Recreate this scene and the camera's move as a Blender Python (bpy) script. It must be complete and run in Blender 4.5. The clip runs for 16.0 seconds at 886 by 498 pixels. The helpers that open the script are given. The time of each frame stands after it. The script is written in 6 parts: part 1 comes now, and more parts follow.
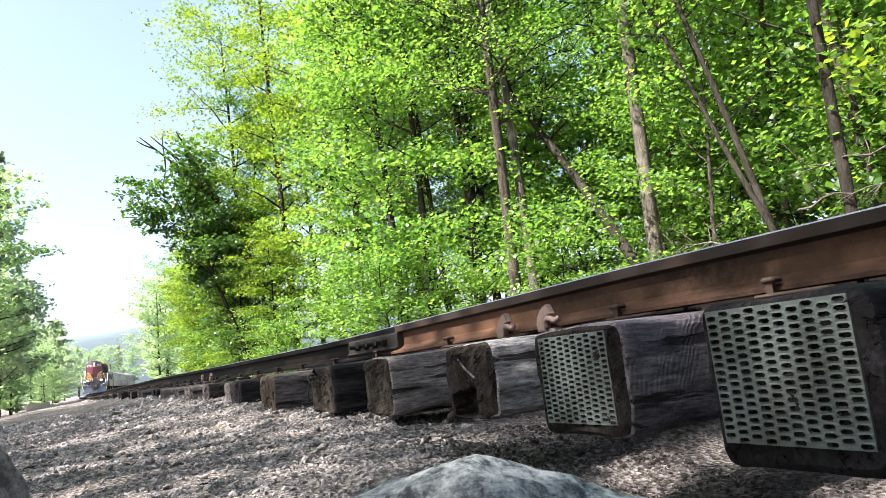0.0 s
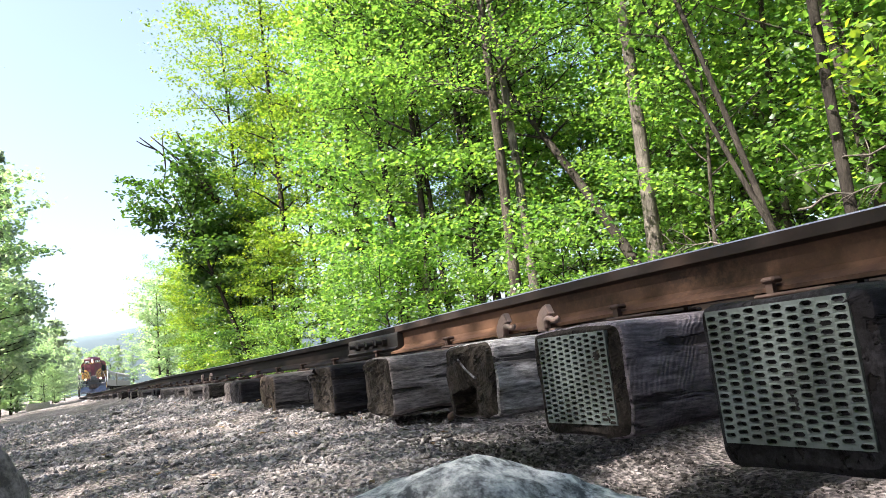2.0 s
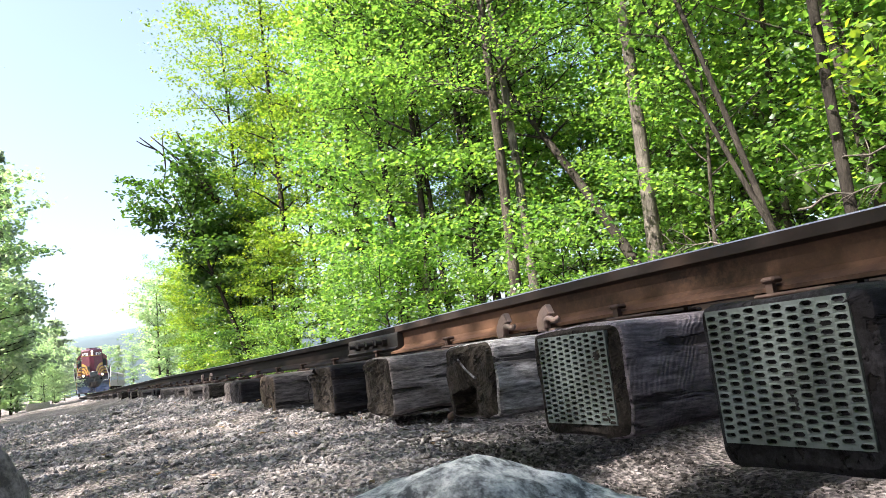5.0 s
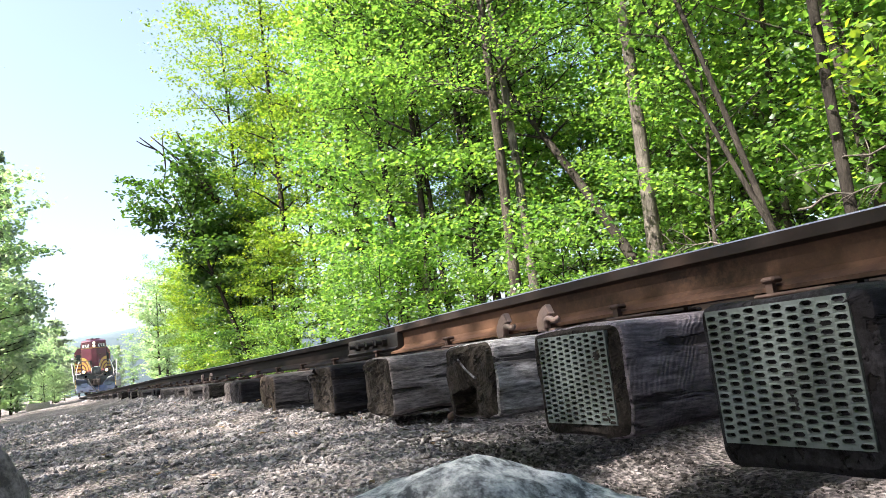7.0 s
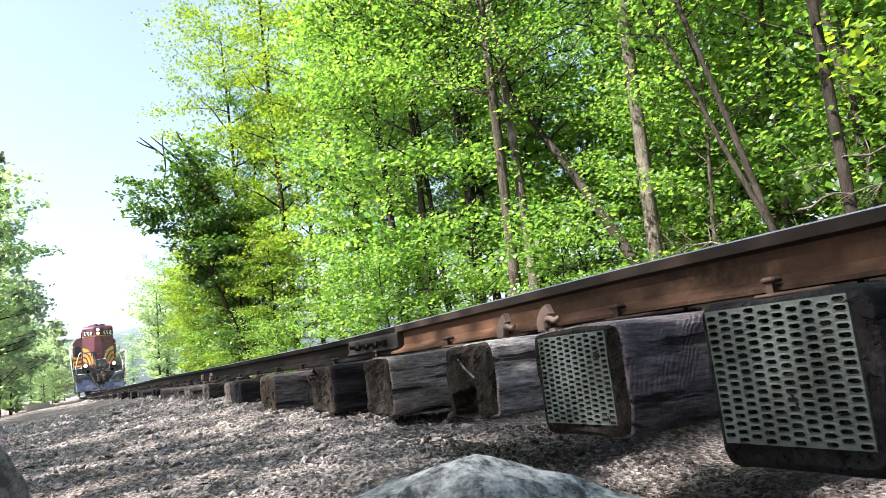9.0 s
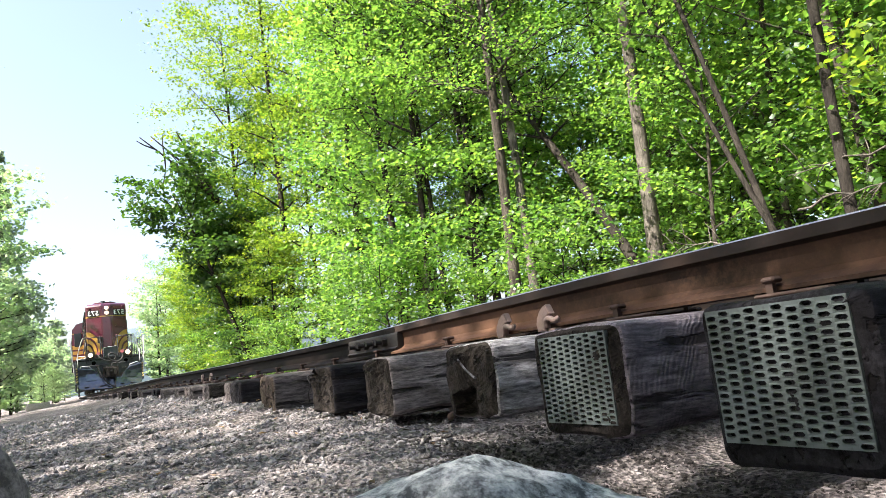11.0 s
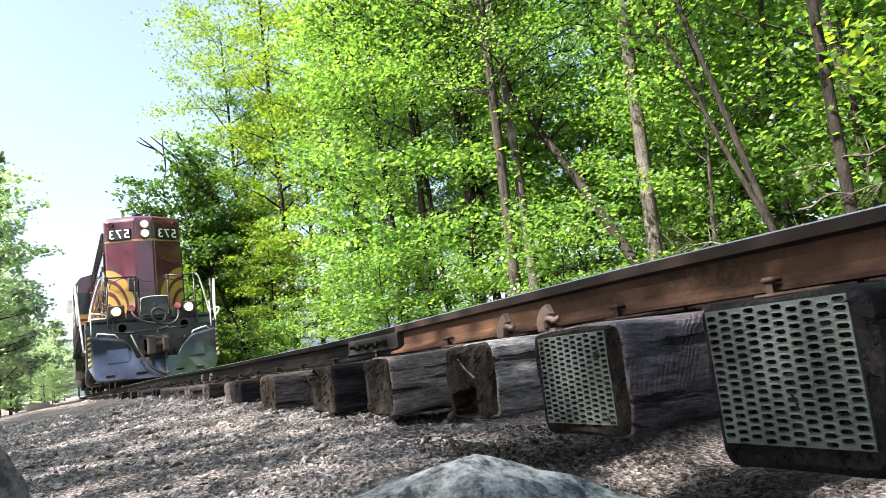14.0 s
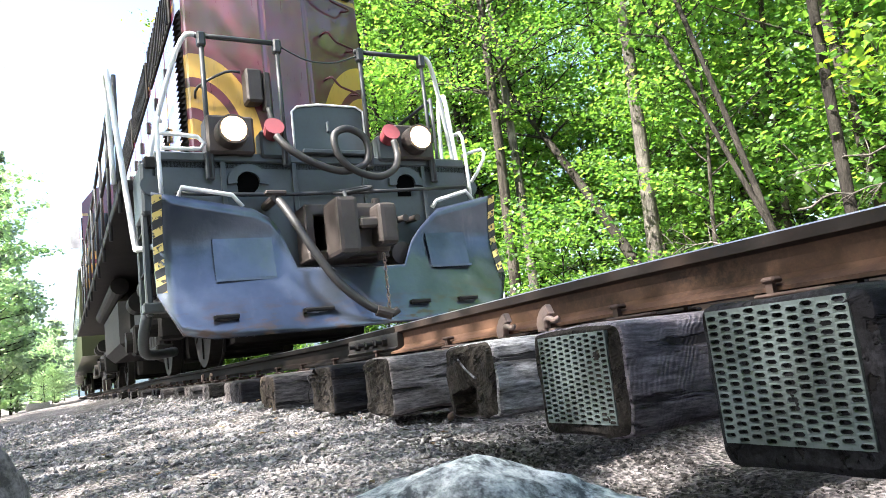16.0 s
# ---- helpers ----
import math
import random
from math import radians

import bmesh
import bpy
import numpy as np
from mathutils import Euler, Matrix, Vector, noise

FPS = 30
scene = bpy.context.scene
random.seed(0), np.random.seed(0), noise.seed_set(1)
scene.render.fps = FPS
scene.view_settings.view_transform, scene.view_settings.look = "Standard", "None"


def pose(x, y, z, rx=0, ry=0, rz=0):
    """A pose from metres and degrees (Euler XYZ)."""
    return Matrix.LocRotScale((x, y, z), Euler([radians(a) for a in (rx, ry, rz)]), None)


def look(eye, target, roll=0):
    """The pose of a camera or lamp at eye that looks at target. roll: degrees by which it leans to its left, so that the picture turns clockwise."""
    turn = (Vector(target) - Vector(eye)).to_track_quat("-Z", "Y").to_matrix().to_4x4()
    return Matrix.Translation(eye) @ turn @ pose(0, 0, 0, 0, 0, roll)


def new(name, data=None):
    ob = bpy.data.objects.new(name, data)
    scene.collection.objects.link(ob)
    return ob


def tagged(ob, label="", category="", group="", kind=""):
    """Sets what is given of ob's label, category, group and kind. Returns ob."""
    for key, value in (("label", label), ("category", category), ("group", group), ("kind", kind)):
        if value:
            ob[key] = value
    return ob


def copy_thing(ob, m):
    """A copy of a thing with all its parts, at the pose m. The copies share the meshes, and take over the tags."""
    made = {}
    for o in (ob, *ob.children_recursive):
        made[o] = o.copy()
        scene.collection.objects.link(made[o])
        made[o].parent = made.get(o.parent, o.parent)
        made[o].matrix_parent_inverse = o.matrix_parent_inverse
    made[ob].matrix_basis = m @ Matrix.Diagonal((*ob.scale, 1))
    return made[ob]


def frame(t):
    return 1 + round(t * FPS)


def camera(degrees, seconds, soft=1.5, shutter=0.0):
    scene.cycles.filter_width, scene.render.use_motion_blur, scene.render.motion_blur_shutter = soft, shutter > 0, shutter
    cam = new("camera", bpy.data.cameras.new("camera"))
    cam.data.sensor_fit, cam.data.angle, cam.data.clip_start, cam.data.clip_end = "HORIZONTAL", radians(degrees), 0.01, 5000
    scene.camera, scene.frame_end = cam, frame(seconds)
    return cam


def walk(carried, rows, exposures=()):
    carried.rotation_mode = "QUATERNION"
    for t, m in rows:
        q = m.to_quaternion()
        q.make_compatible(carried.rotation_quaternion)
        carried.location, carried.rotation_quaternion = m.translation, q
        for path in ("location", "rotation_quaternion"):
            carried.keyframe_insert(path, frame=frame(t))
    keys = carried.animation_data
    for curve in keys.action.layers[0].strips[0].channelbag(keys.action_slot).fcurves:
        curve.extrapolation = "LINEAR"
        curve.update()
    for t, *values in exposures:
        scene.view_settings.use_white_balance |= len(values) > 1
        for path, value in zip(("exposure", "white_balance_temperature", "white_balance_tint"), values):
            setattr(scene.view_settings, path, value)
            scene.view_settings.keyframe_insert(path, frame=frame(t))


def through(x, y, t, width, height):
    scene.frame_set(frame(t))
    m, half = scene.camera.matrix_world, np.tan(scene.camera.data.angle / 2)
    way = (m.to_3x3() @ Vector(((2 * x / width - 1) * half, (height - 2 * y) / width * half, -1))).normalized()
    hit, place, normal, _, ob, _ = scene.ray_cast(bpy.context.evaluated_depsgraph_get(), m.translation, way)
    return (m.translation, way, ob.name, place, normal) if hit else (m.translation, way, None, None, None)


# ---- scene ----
cam = camera(63.73, 16.0, soft=0.75)
EYE = Vector((0.0, 0.0, -0.0138))
VIEW = look(EYE, EYE + Vector((0.46942, 0.87077, 0.14631)), roll=-6.95)
walk(cam, [(0.0, VIEW), (16.0, VIEW)], exposures=[(0.0, 2.0, 6600, 16), (14.6, 2.0, 6600, 16), (15.4, 2.12, 6450, 14), (16.0, 2.58, 6250, 13)])

# ---- light ----
SUN_DIR = Vector((-0.9, -0.10, 1.12)).normalized()
world = bpy.data.worlds.new("sky")
scene.world = world
world.use_nodes = True
wn = world.node_tree
sky = wn.nodes.new("ShaderNodeTexSky")
sky.sky_type = "NISHITA"
sky.sun_disc = False
sky.sun_elevation = math.asin(SUN_DIR.z)
sky.sun_rotation = math.atan2(SUN_DIR.x, SUN_DIR.y)
sky.air_density, sky.dust_density, sky.ozone_density = 1.0, 4.0, 1.2
wn.nodes["Background"].inputs["Strength"].default_value = 0.118
wn.links.new(sky.outputs[0], wn.nodes["Background"].inputs["Color"])
sun = new("sun", bpy.data.lights.new("sun", "SUN"))
sun.data.energy, sun.data.angle, sun.data.color = 5.0, radians(0.55), (1.0, 0.94, 0.84)
sun.matrix_world = look(SUN_DIR * 60, (0, 0, 0))


# ---- materials ----
class Mat:
    """A small builder for node materials."""

    def __init__(self, name):
        self.m = bpy.data.materials.new(name)
        self.m.use_nodes = True
        self.t = self.m.node_tree
        self.b = self.t.nodes["Principled BSDF"]

    def n(self, kind, **inputs):
        node = self.t.nodes.new("ShaderNode" + kind)
        for k, v in inputs.items():
            self.put(node, k, v)
        return node

    def put(self, node, k, v):
        k = int(k[1:]) if k[0] == "i" and k[1:].isdigit() else k
        if isinstance(v, bpy.types.NodeSocket):
            self.t.links.new(v, node.inputs[k])
        else:
            node.inputs[k].default_value = v

    def coords(self, scale=(1, 1, 1)):
        c = self.n("TexCoord").outputs["Object"]
        m = self.n("Mapping", Vector=c, Scale=scale)
        return m.outputs[0]

    def noise(self, vec, scale, detail=4.0, rough=0.55):
        return self.n("TexNoise", Vector=vec, Scale=scale, Detail=detail, Roughness=rough).outputs["Fac"]

    def ramp(self, fac, *stops):
        r = self.n("ValToRGB", Fac=fac)
        e = r.color_ramp.elements
        while len(e) < len(stops):
            e.new(0.5)
        for el, (p, c) in zip(e, stops):
            el.position = p
            el.color = (*c, 1) if len(c) == 3 else c
        return r.outputs[0]

    def mix(self, fac, a, b, mode="MIX"):
        node = self.n("Mix")
        node.data_type, node.blend_type = "RGBA", mode
        self.put(node, "i0", fac)
        for k, v in ((6, a), (7, b)):
            if isinstance(v, bpy.types.NodeSocket):
                self.t.links.new(v, node.inputs[k])
            else:
                node.inputs[k].default_value = (*v, 1)
        return node.outputs[2]

    def math(self, op, a, b=0.0, c=0.0):
        node = self.n("Math", i0=a, i1=b, i2=c)
        node.operation = op
        return node.outputs[0]

    def bump(self, height, strength=0.4, distance=0.01, before=None):
        node = self.n("Bump", Strength=strength, Distance=distance, Height=height)
        if before is not None:
            self.put(node, "Normal", before)
        return node.outputs[0]

    def done(self, color, rough=0.6, metal=0.0, normal=None, **more):
        if isinstance(color, tuple):
            color = (*color, 1)
        self.put(self.b, "Base Color", color)
        self.put(self.b, "Roughness", rough)
        self.put(self.b, "Metallic", metal)
        if normal is not None:
            self.put(self.b, "Normal", normal)
        for k, v in more.items():
            self.put(self.b, k.replace("_", " "), v)
        return self.m


def grey(v):
    return (v, v, v)


def worn_paint(name, color, rough=0.4, dirt=0.35, dirt_color=(0.06, 0.05, 0.045), scale=1.0, metal=0.0, spec=0.5):
    k = Mat(name)
    v = k.coords()
    big = k.noise(v, 1.7 * scale, 6)
    fine = k.noise(v, 24 * scale, 5)
    c = k.mix(k.math("MULTIPLY", k.ramp(big, (0.42, grey(0)), (0.75, grey(1))), dirt), color, dirt_color)
    c = k.mix(k.math("MULTIPLY", k.ramp(fine, (0.55, grey(0)), (0.72, grey(1))), dirt * 0.6), c, dirt_color)
    r = k.n("MapRange", Value=fine, i3=rough - 0.08, i4=rough + 0.16).outputs[0]
    return k.done(c, r, metal, k.bump(fine, 0.12, 0.004), Specular_IOR_Level=spec)


def wood_material(name, dark, light, look_of="side"):
    """Weathered wood. look_of: side (grain along x), rings (end grain), saw (diagonal saw marks on an end), arcs (saw arcs on a side)."""
    k = Mat(name)
    warp = k.n("TexNoise", Vector=k.coords(), Scale=6.0, Detail=3.0).outputs["Color"]
    bent = k.n("VectorMath", i0=k.coords(), i1=k.n("VectorMath", i0=warp, i1=(0.05, 0.03, 0.03)).outputs[0]).outputs[0]
    bent.node.operation = "ADD"
    bent.node.inputs[1].links[0].from_node.operation = "MULTIPLY"

    def grain(scale, size, detail, rough):
        return k.noise(k.n("Mapping", Vector=bent, Scale=scale).outputs[0], size, detail, rough)

    end = look_of in ("rings", "saw")
    g = grain((4, 24, 24) if not end else (6, 26, 26), 2.0, 8, 0.68)
    blotch = k.noise(k.coords(), 7.0, 5, 0.65)
    fine = grain((14, 90, 90) if not end else (60, 120, 120), 2.0, 6, 0.7)
    rnd = k.n("ObjectInfo").outputs["Random"]
    c = k.mix(k.ramp(g, (0.36, grey(0)), (0.64, grey(1))), dark, light)
    c = k.mix(k.ramp(blotch, (0.5, grey(0)), (0.7, grey(0.8))), c, tuple(x * 0.4 for x in dark))
    c = k.mix(k.math("MULTIPLY", rnd, 0.35), c, (light[0] * 0.5, light[1] * 0.42, light[2] * 0.36))
    split = grain((2.4, 40, 40) if not end else (8, 16, 30), 1.1, 4, 0.55)
    crack = k.ramp(split, (0.37, grey(0)), (0.42, grey(1)))
    c = k.mix(k.ramp(split, (0.365, grey(0.9)), (0.41, grey(0))), c, (0.006, 0.005, 0.005))
    c = k.mix(k.ramp(fine, (0.38, grey(0.7)), (0.6, grey(0))), c, tuple(x * 0.3 for x in dark))
    nrm = k.bump(crack, 1.0, 0.012)
    if look_of != "side":
        shift = {"rings": (0, 0.02, 0.03), "saw": (0, 0, 0), "arcs": (-0.42, 0, 0.24)}[look_of]
        w = k.n("TexWave", Vector=k.n("Mapping", Vector=bent, Location=shift).outputs[0], Scale={"rings": 40.0, "saw": 75.0, "arcs": 36.0}[look_of], Distortion=5.0, Detail=4.0)
        w.wave_type = "BANDS" if look_of == "saw" else "RINGS"
        w.bands_direction, w.rings_direction = "DIAGONAL", "Y" if look_of == "arcs" else "X"
        patchy = k.ramp(k.noise(k.coords(), 16.0, 4), (0.42, grey(0)), (0.62, grey(1)))
        c = k.mix(k.math("MULTIPLY", k.ramp(w.outputs["Fac"], (0.15, grey(1)), (0.6, grey(0))), k.math("MULTIPLY", patchy, 0.4 if look_of == "arcs" else 0.5)), c, tuple(x * 0.35 for x in dark))
        nrm = k.bump(k.math("MULTIPLY", w.outputs["Fac"], patchy), 0.4, 0.004, nrm)
    nrm = k.bump(fine, 0.6, 0.004, nrm)
    return k.done(c, 0.88, 0, nrm, Specular_IOR_Level=0.12)


def rail_steel(name, dark, mid, rust, spec):
    k = Mat(name)
    v = k.coords((1, 0.35, 1))
    big = k.noise(v, 3.5, 5)
    fine = k.noise(k.coords(), 45, 6, 0.7)
    c = k.ramp(big, (0.3, dark), (0.5, mid), (0.72, rust))
    c = k.mix(k.ramp(fine, (0.45, grey(0)), (0.75, grey(0.5))), c, tuple(x * 0.6 for x in rust))
    return k.done(c, 0.72, 0.0, k.bump(fine, 0.3, 0.003), Specular_IOR_Level=spec)


def ground_material():
    k = Mat("cinder gravel and dirt")
    v = k.coords()
    big = k.noise(v, 0.9, 5)
    mid = k.noise(v, 7, 6, 0.65)
    fine = k.noise(v, 70, 6, 0.7)
    cells = k.n("TexVoronoi", Vector=v, Scale=85.0)
    c = k.ramp(mid, (0.3, (0.11, 0.10, 0.10)), (0.52, (0.30, 0.278, 0.275)), (0.75, (0.52, 0.485, 0.48)))
    c = k.mix(k.ramp(big, (0.46, grey(0)), (0.66, grey(0.7))), c, (0.25, 0.19, 0.155))
    ash = k.noise(k.n("Mapping", Vector=v, Location=(3.1, 0.4, 0)).outputs[0], 1.9, 5, 0.6)
    c = k.mix(k.ramp(ash, (0.50, grey(0)), (0.62, grey(0.7))), c, (0.06, 0.057, 0.056))
    c = k.mix(0.5, c, k.ramp(cells.outputs["Color"], (0.2, (0.035, 0.034, 0.035)), (0.85, (0.55, 0.505, 0.485))), "MIX")
    c = k.mix(k.ramp(fine, (0.4, grey(0.75)), (0.55, grey(0))), c, (0.05, 0.045, 0.042))
    h = k.math("ADD", cells.outputs["Distance"], k.math("MULTIPLY", fine, 0.8))
    n1 = k.bump(mid, 0.5, 0.03)
    return k.done(c, 0.95, 0, k.bump(h, 1.0, 0.02, n1), Specular_IOR_Level=0.08)


def stone_material(name, dark, mid, light, scale=1.0, lichen=None):
    k = Mat(name)
    v = k.coords()
    a = k.noise(v, 34 * scale, 8, 0.72)
    b = k.noise(v, 130 * scale, 5, 0.7)
    c = k.ramp(a, (0.40, dark), (0.49, mid), (0.58, light))
    c = k.mix(k.ramp(b, (0.5, grey(0)), (0.66, grey(0.7))), c, dark)
    rnd = k.n("NewGeometry").outputs["Random Per Island"]
    c = k.mix(k.ramp(rnd, (0.0, grey(0.65)), (0.5, grey(0))), c, tuple(x * 0.35 for x in mid))
    c = k.mix(k.ramp(rnd, (0.7, grey(0)), (1.0, grey(0.6))), c, tuple(min(0.7, x * 1.1) for x in light))
    if lichen:
        c = k.mix(k.ramp(k.noise(v, 7 * scale, 4), (0.5, grey(0)), (0.6, grey(0.6))), c, lichen)
    nrm = k.bump(a, 0.7, 0.02 / scale)
    return k.done(c, 0.88, 0, k.bump(b, 0.5, 0.004 / scale, nrm), Specular_IOR_Level=0.15)


def leaf_material(name, dark, light, warm, through=0.62, tint=(1.5, 1.45, 0.55)):
    k = Mat(name)
    rnd = k.n("NewGeometry").outputs["Random Per Island"]
    clump = k.noise(k.coords(), 0.55, 3)
    c = k.ramp(rnd, (0.0, dark), (0.6, light), (1.0, warm))
    c = k.mix(k.ramp(clump, (0.38, grey(0)), (0.66, grey(0.4))), c, warm)
    t = k.mix(1.0, c, tint, "MULTIPLY")
    front = k.n("BsdfDiffuse", Color=c, Roughness=0.6)
    back = k.n("BsdfTranslucent", Color=t)
    gloss = k.n("BsdfGlossy", Color=(0.9, 0.95, 1.0, 1), Roughness=0.45)
    s = k.n("MixShader", i0=through, i1=front.outputs[0], i2=back.outputs[0])
    s = k.n("MixShader", i0=0.035, i1=s.outputs[0], i2=gloss.outputs[0])
    k.t.links.new(s.outputs[0], k.t.nodes["Material Output"].inputs["Surface"])
    return k.m


def bark_material(name, dark, light):
    k = Mat(name)
    v = k.coords((14, 14, 3))
    a = k.noise(v, 1.6, 8, 0.7)
    patch = k.noise(k.coords(), 2.3, 4)
    c = k.ramp(a, (0.3, dark), (0.7, light))
    c = k.mix(k.ramp(patch, (0.5, grey(0)), (0.68, grey(0.6))), c, tuple(min(1, x * 1.7) for x in light))
    return k.done(c, 0.92, 0, k.bump(a, 1.0, 0.045), Specular_IOR_Level=0.1)


def livery_material():
    """Maroon paint with yellow hoops that run on as stripes along the sides."""
    k = Mat("maroon livery paint with yellow hoops")
    xyz = k.n("SeparateXYZ", Vector=k.n("TexCoord").outputs["Object"])
    ax = k.math("ABSOLUTE", xyz.outputs[0])
    dx = k.math("DIVIDE", k.math("MAXIMUM", k.math("SUBTRACT", 0.95, ax), 0.0), 0.66)
    dz = k.math("DIVIDE", k.math("SUBTRACT", xyz.outputs[2], 1.95), 1.12)
    d = k.math("SQRT", k.math("ADD", k.math("MULTIPLY", dx, dx), k.math("MULTIPLY", dz, dz)))

    def band(val, lo, hi):
        return k.math("MULTIPLY", k.math("GREATER_THAN", val, lo), k.math("LESS_THAN", val, hi))

    up = k.math("GREATER_THAN", xyz.outputs[2], 1.9)
    hoops = k.math("ADD", band(d, 0.78, 1.0), k.math("ADD", band(d, 0.50, 0.69), band(d, 0.22, 0.40)))
    hoops = k.math("MULTIPLY", hoops, up)
    top = band(xyz.outputs[2], 3.79, 3.845)
    mask = k.math("MINIMUM", k.math("ADD", hoops, top), 1.0)
    v = k.coords()
    fade = k.noise(v, 1.4, 5)
    fine = k.noise(k.coords((3, 3, 0.6)), 9, 6, 0.65)
    red = k.ramp(fade, (0.3, (0.052, 0.0045, 0.017)), (0.7, (0.092, 0.008, 0.029)))
    yel = k.ramp(fade, (0.3, (0.33, 0.19, 0.035)), (0.7, (0.45, 0.27, 0.055)))
    c = k.mix(mask, red, yel)
    c = k.mix(k.ramp(fine, (0.55, grey(0)), (0.8, grey(0.45))), c, (0.05, 0.03, 0.03))
    r = k.n("MapRange", Value=fine, i3=0.2, i4=0.42).outputs[0]
    return k.done(c, r, 0, k.bump(fade, 0.05, 0.02), Coat_Weight=1.0, Coat_Roughness=0.06, Coat_IOR=1.58)


def hazard_material():
    k = Mat("yellow and black hazard stripes")
    xyz = k.n("SeparateXYZ", Vector=k.n("TexCoord").outputs["Object"])
    f = k.math("FRACT", k.math("MULTIPLY", k.math("ADD", xyz.outputs[2], k.math("MULTIPLY", xyz.outputs[0], -0.5)), 8.0))
    chip = k.noise(k.coords(), 30, 5)
    c = k.mix(k.math("GREATER_THAN", f, 0.52), (0.03, 0.03, 0.03), (0.66, 0.5, 0.16))
    c = k.mix(k.ramp(chip, (0.55, grey(0)), (0.6, grey(1))), c, (0.05, 0.045, 0.04))
    return k.done(c, 0.55)


def plow_material():
    k = Mat("dark steel plough paint, scraped")
    v = k.coords((1.5, 1.5, 1.5))
    big = k.noise(v, 1.2, 6)
    drip = k.noise(k.coords((7, 7, 0.8)), 2.2, 6, 0.65)
    fine = k.noise(k.coords(), 55, 5, 0.7)
    c = k.ramp(big, (0.3, (0.048, 0.06, 0.08)), (0.7, (0.13, 0.155, 0.20)))
    c = k.mix(k.ramp(drip, (0.58, grey(0)), (0.78, grey(0.55))), c, (0.14, 0.15, 0.17))
    z = k.n("SeparateXYZ", Vector=k.n("TexCoord").outputs["Object"]).outputs[2]
    rust = k.math("MULTIPLY", k.ramp(k.noise(k.coords((1, 1, 3)), 6, 6), (0.5, grey(0)), (0.62, grey(1))), k.n("MapRange", Value=z, i1=0.15, i2=0.5, i3=0.9, i4=0.0).outputs[0])
    c = k.mix(rust, c, (0.12, 0.075, 0.05))
    r = k.n("MapRange", Value=drip, i3=0.08, i4=0.32).outputs[0]
    return k.done(c, r, 0.65, k.bump(fine, 0.15, 0.003, k.bump(big, 0.25, 0.05)))


def lamp_material(name, color, strength):
    k = Mat(name)
    return k.done((0.9, 0.85, 0.7), 0.2, 0, None, Emission_Color=(*color, 1), Emission_Strength=strength)


M_RAIL = rail_steel("rusty rail steel", (0.02, 0.013, 0.0095), (0.068, 0.038, 0.025), (0.185, 0.10, 0.06), 0.12)
# same steel as M_RAIL, blackened for the shade beyond the joint
M_RAIL_DARK = rail_steel("black rail steel, shade in the colour", (0.004, 0.0038, 0.0035), (0.007, 0.006, 0.0055), (0.02, 0.014, 0.011), 0.08)
M_RAILTOP = worn_paint("polished rail head", (0.34, 0.34, 0.35), 0.28, 0.3, (0.1, 0.07, 0.05), 3, 0.9)
M_RAILHEAD = worn_paint("dark rail head side", (0.022, 0.0175, 0.0155), 0.6, 0.6, (0.05, 0.03, 0.021), 3, 0.0, 0.15)
M_JOINT = worn_paint("black oily joint bar", (0.012, 0.0115, 0.011), 0.55, 0.5, (0.03, 0.022, 0.018), 5, 0.0, 0.2)
M_SPIKE = worn_paint("rusty spike iron", (0.05, 0.034, 0.028), 0.7, 0.5, (0.05, 0.03, 0.02), 6, 0.1, 0.2)
M_CLIP = worn_paint("pale rusty anchor iron", (0.26, 0.19, 0.165), 0.65, 0.5, (0.12, 0.07, 0.045), 6, 0.2)
M_TIE = wood_material("weathered creosoted wood", (0.03, 0.028, 0.028), (0.18, 0.166, 0.165))
M_TIE_GREY = wood_material("silver weathered wood", (0.055, 0.058, 0.065), (0.52, 0.53, 0.56))
M_TIE_MID = wood_material("brownish grey weathered wood", (0.068, 0.062, 0.062), (0.35, 0.322, 0.318))
M_TIE_ARCS = wood_material("purplish grey sawn wood", (0.075, 0.067, 0.079), (0.29, 0.263, 0.30), "arcs")
M_TIE_DARK = wood_material("black creosoted wood", (0.0045, 0.0047, 0.006), (0.028, 0.028, 0.034))
M_TIE_SAWN = wood_material("dark sawn end wood", (0.008, 0.007, 0.0068), (0.034, 0.029, 0.026), "saw")
M_TIE_BROWN = wood_material("brown weathered wood", (0.012, 0.011, 0.010), (0.065, 0.057, 0.05), "rings")
M_TIE_TAN = wood_material("tan weathered end wood", (0.05, 0.04, 0.033), (0.17, 0.135, 0.11), "rings")
M_PLATE = worn_paint("galvanised nail plate", (0.085, 0.107, 0.106), 0.5, 0.85, (0.025, 0.03, 0.025), 5, 0.1, 0.35)
M_GROUND = ground_material()
M_GRAVEL = stone_material("mixed gravel", (0.05, 0.049, 0.051), (0.20, 0.192, 0.192), (0.36, 0.345, 0.342), 3.0)
M_SOIL = stone_material("black cinder soil", (0.018, 0.018, 0.018), (0.055, 0.052, 0.05), (0.12, 0.112, 0.106), 3.0)
M_ROCK = stone_material("mottled grey granite", (0.045, 0.052, 0.06), (0.35, 0.385, 0.405), (0.66, 0.69, 0.70), 1.0)
M_ROCK_RED = stone_material("pinkish grey stone", (0.09, 0.075, 0.065), (0.33, 0.27, 0.24), (0.5, 0.42, 0.38), 1.3)
M_DRY = leaf_material("dry tan leaf", (0.10, 0.06, 0.035), (0.24, 0.16, 0.095), (0.36, 0.26, 0.17), 0.2)
M_CONC = stone_material("pale concrete", (0.3, 0.28, 0.26), (0.42, 0.39, 0.36), (0.5, 0.47, 0.43), 1.0)
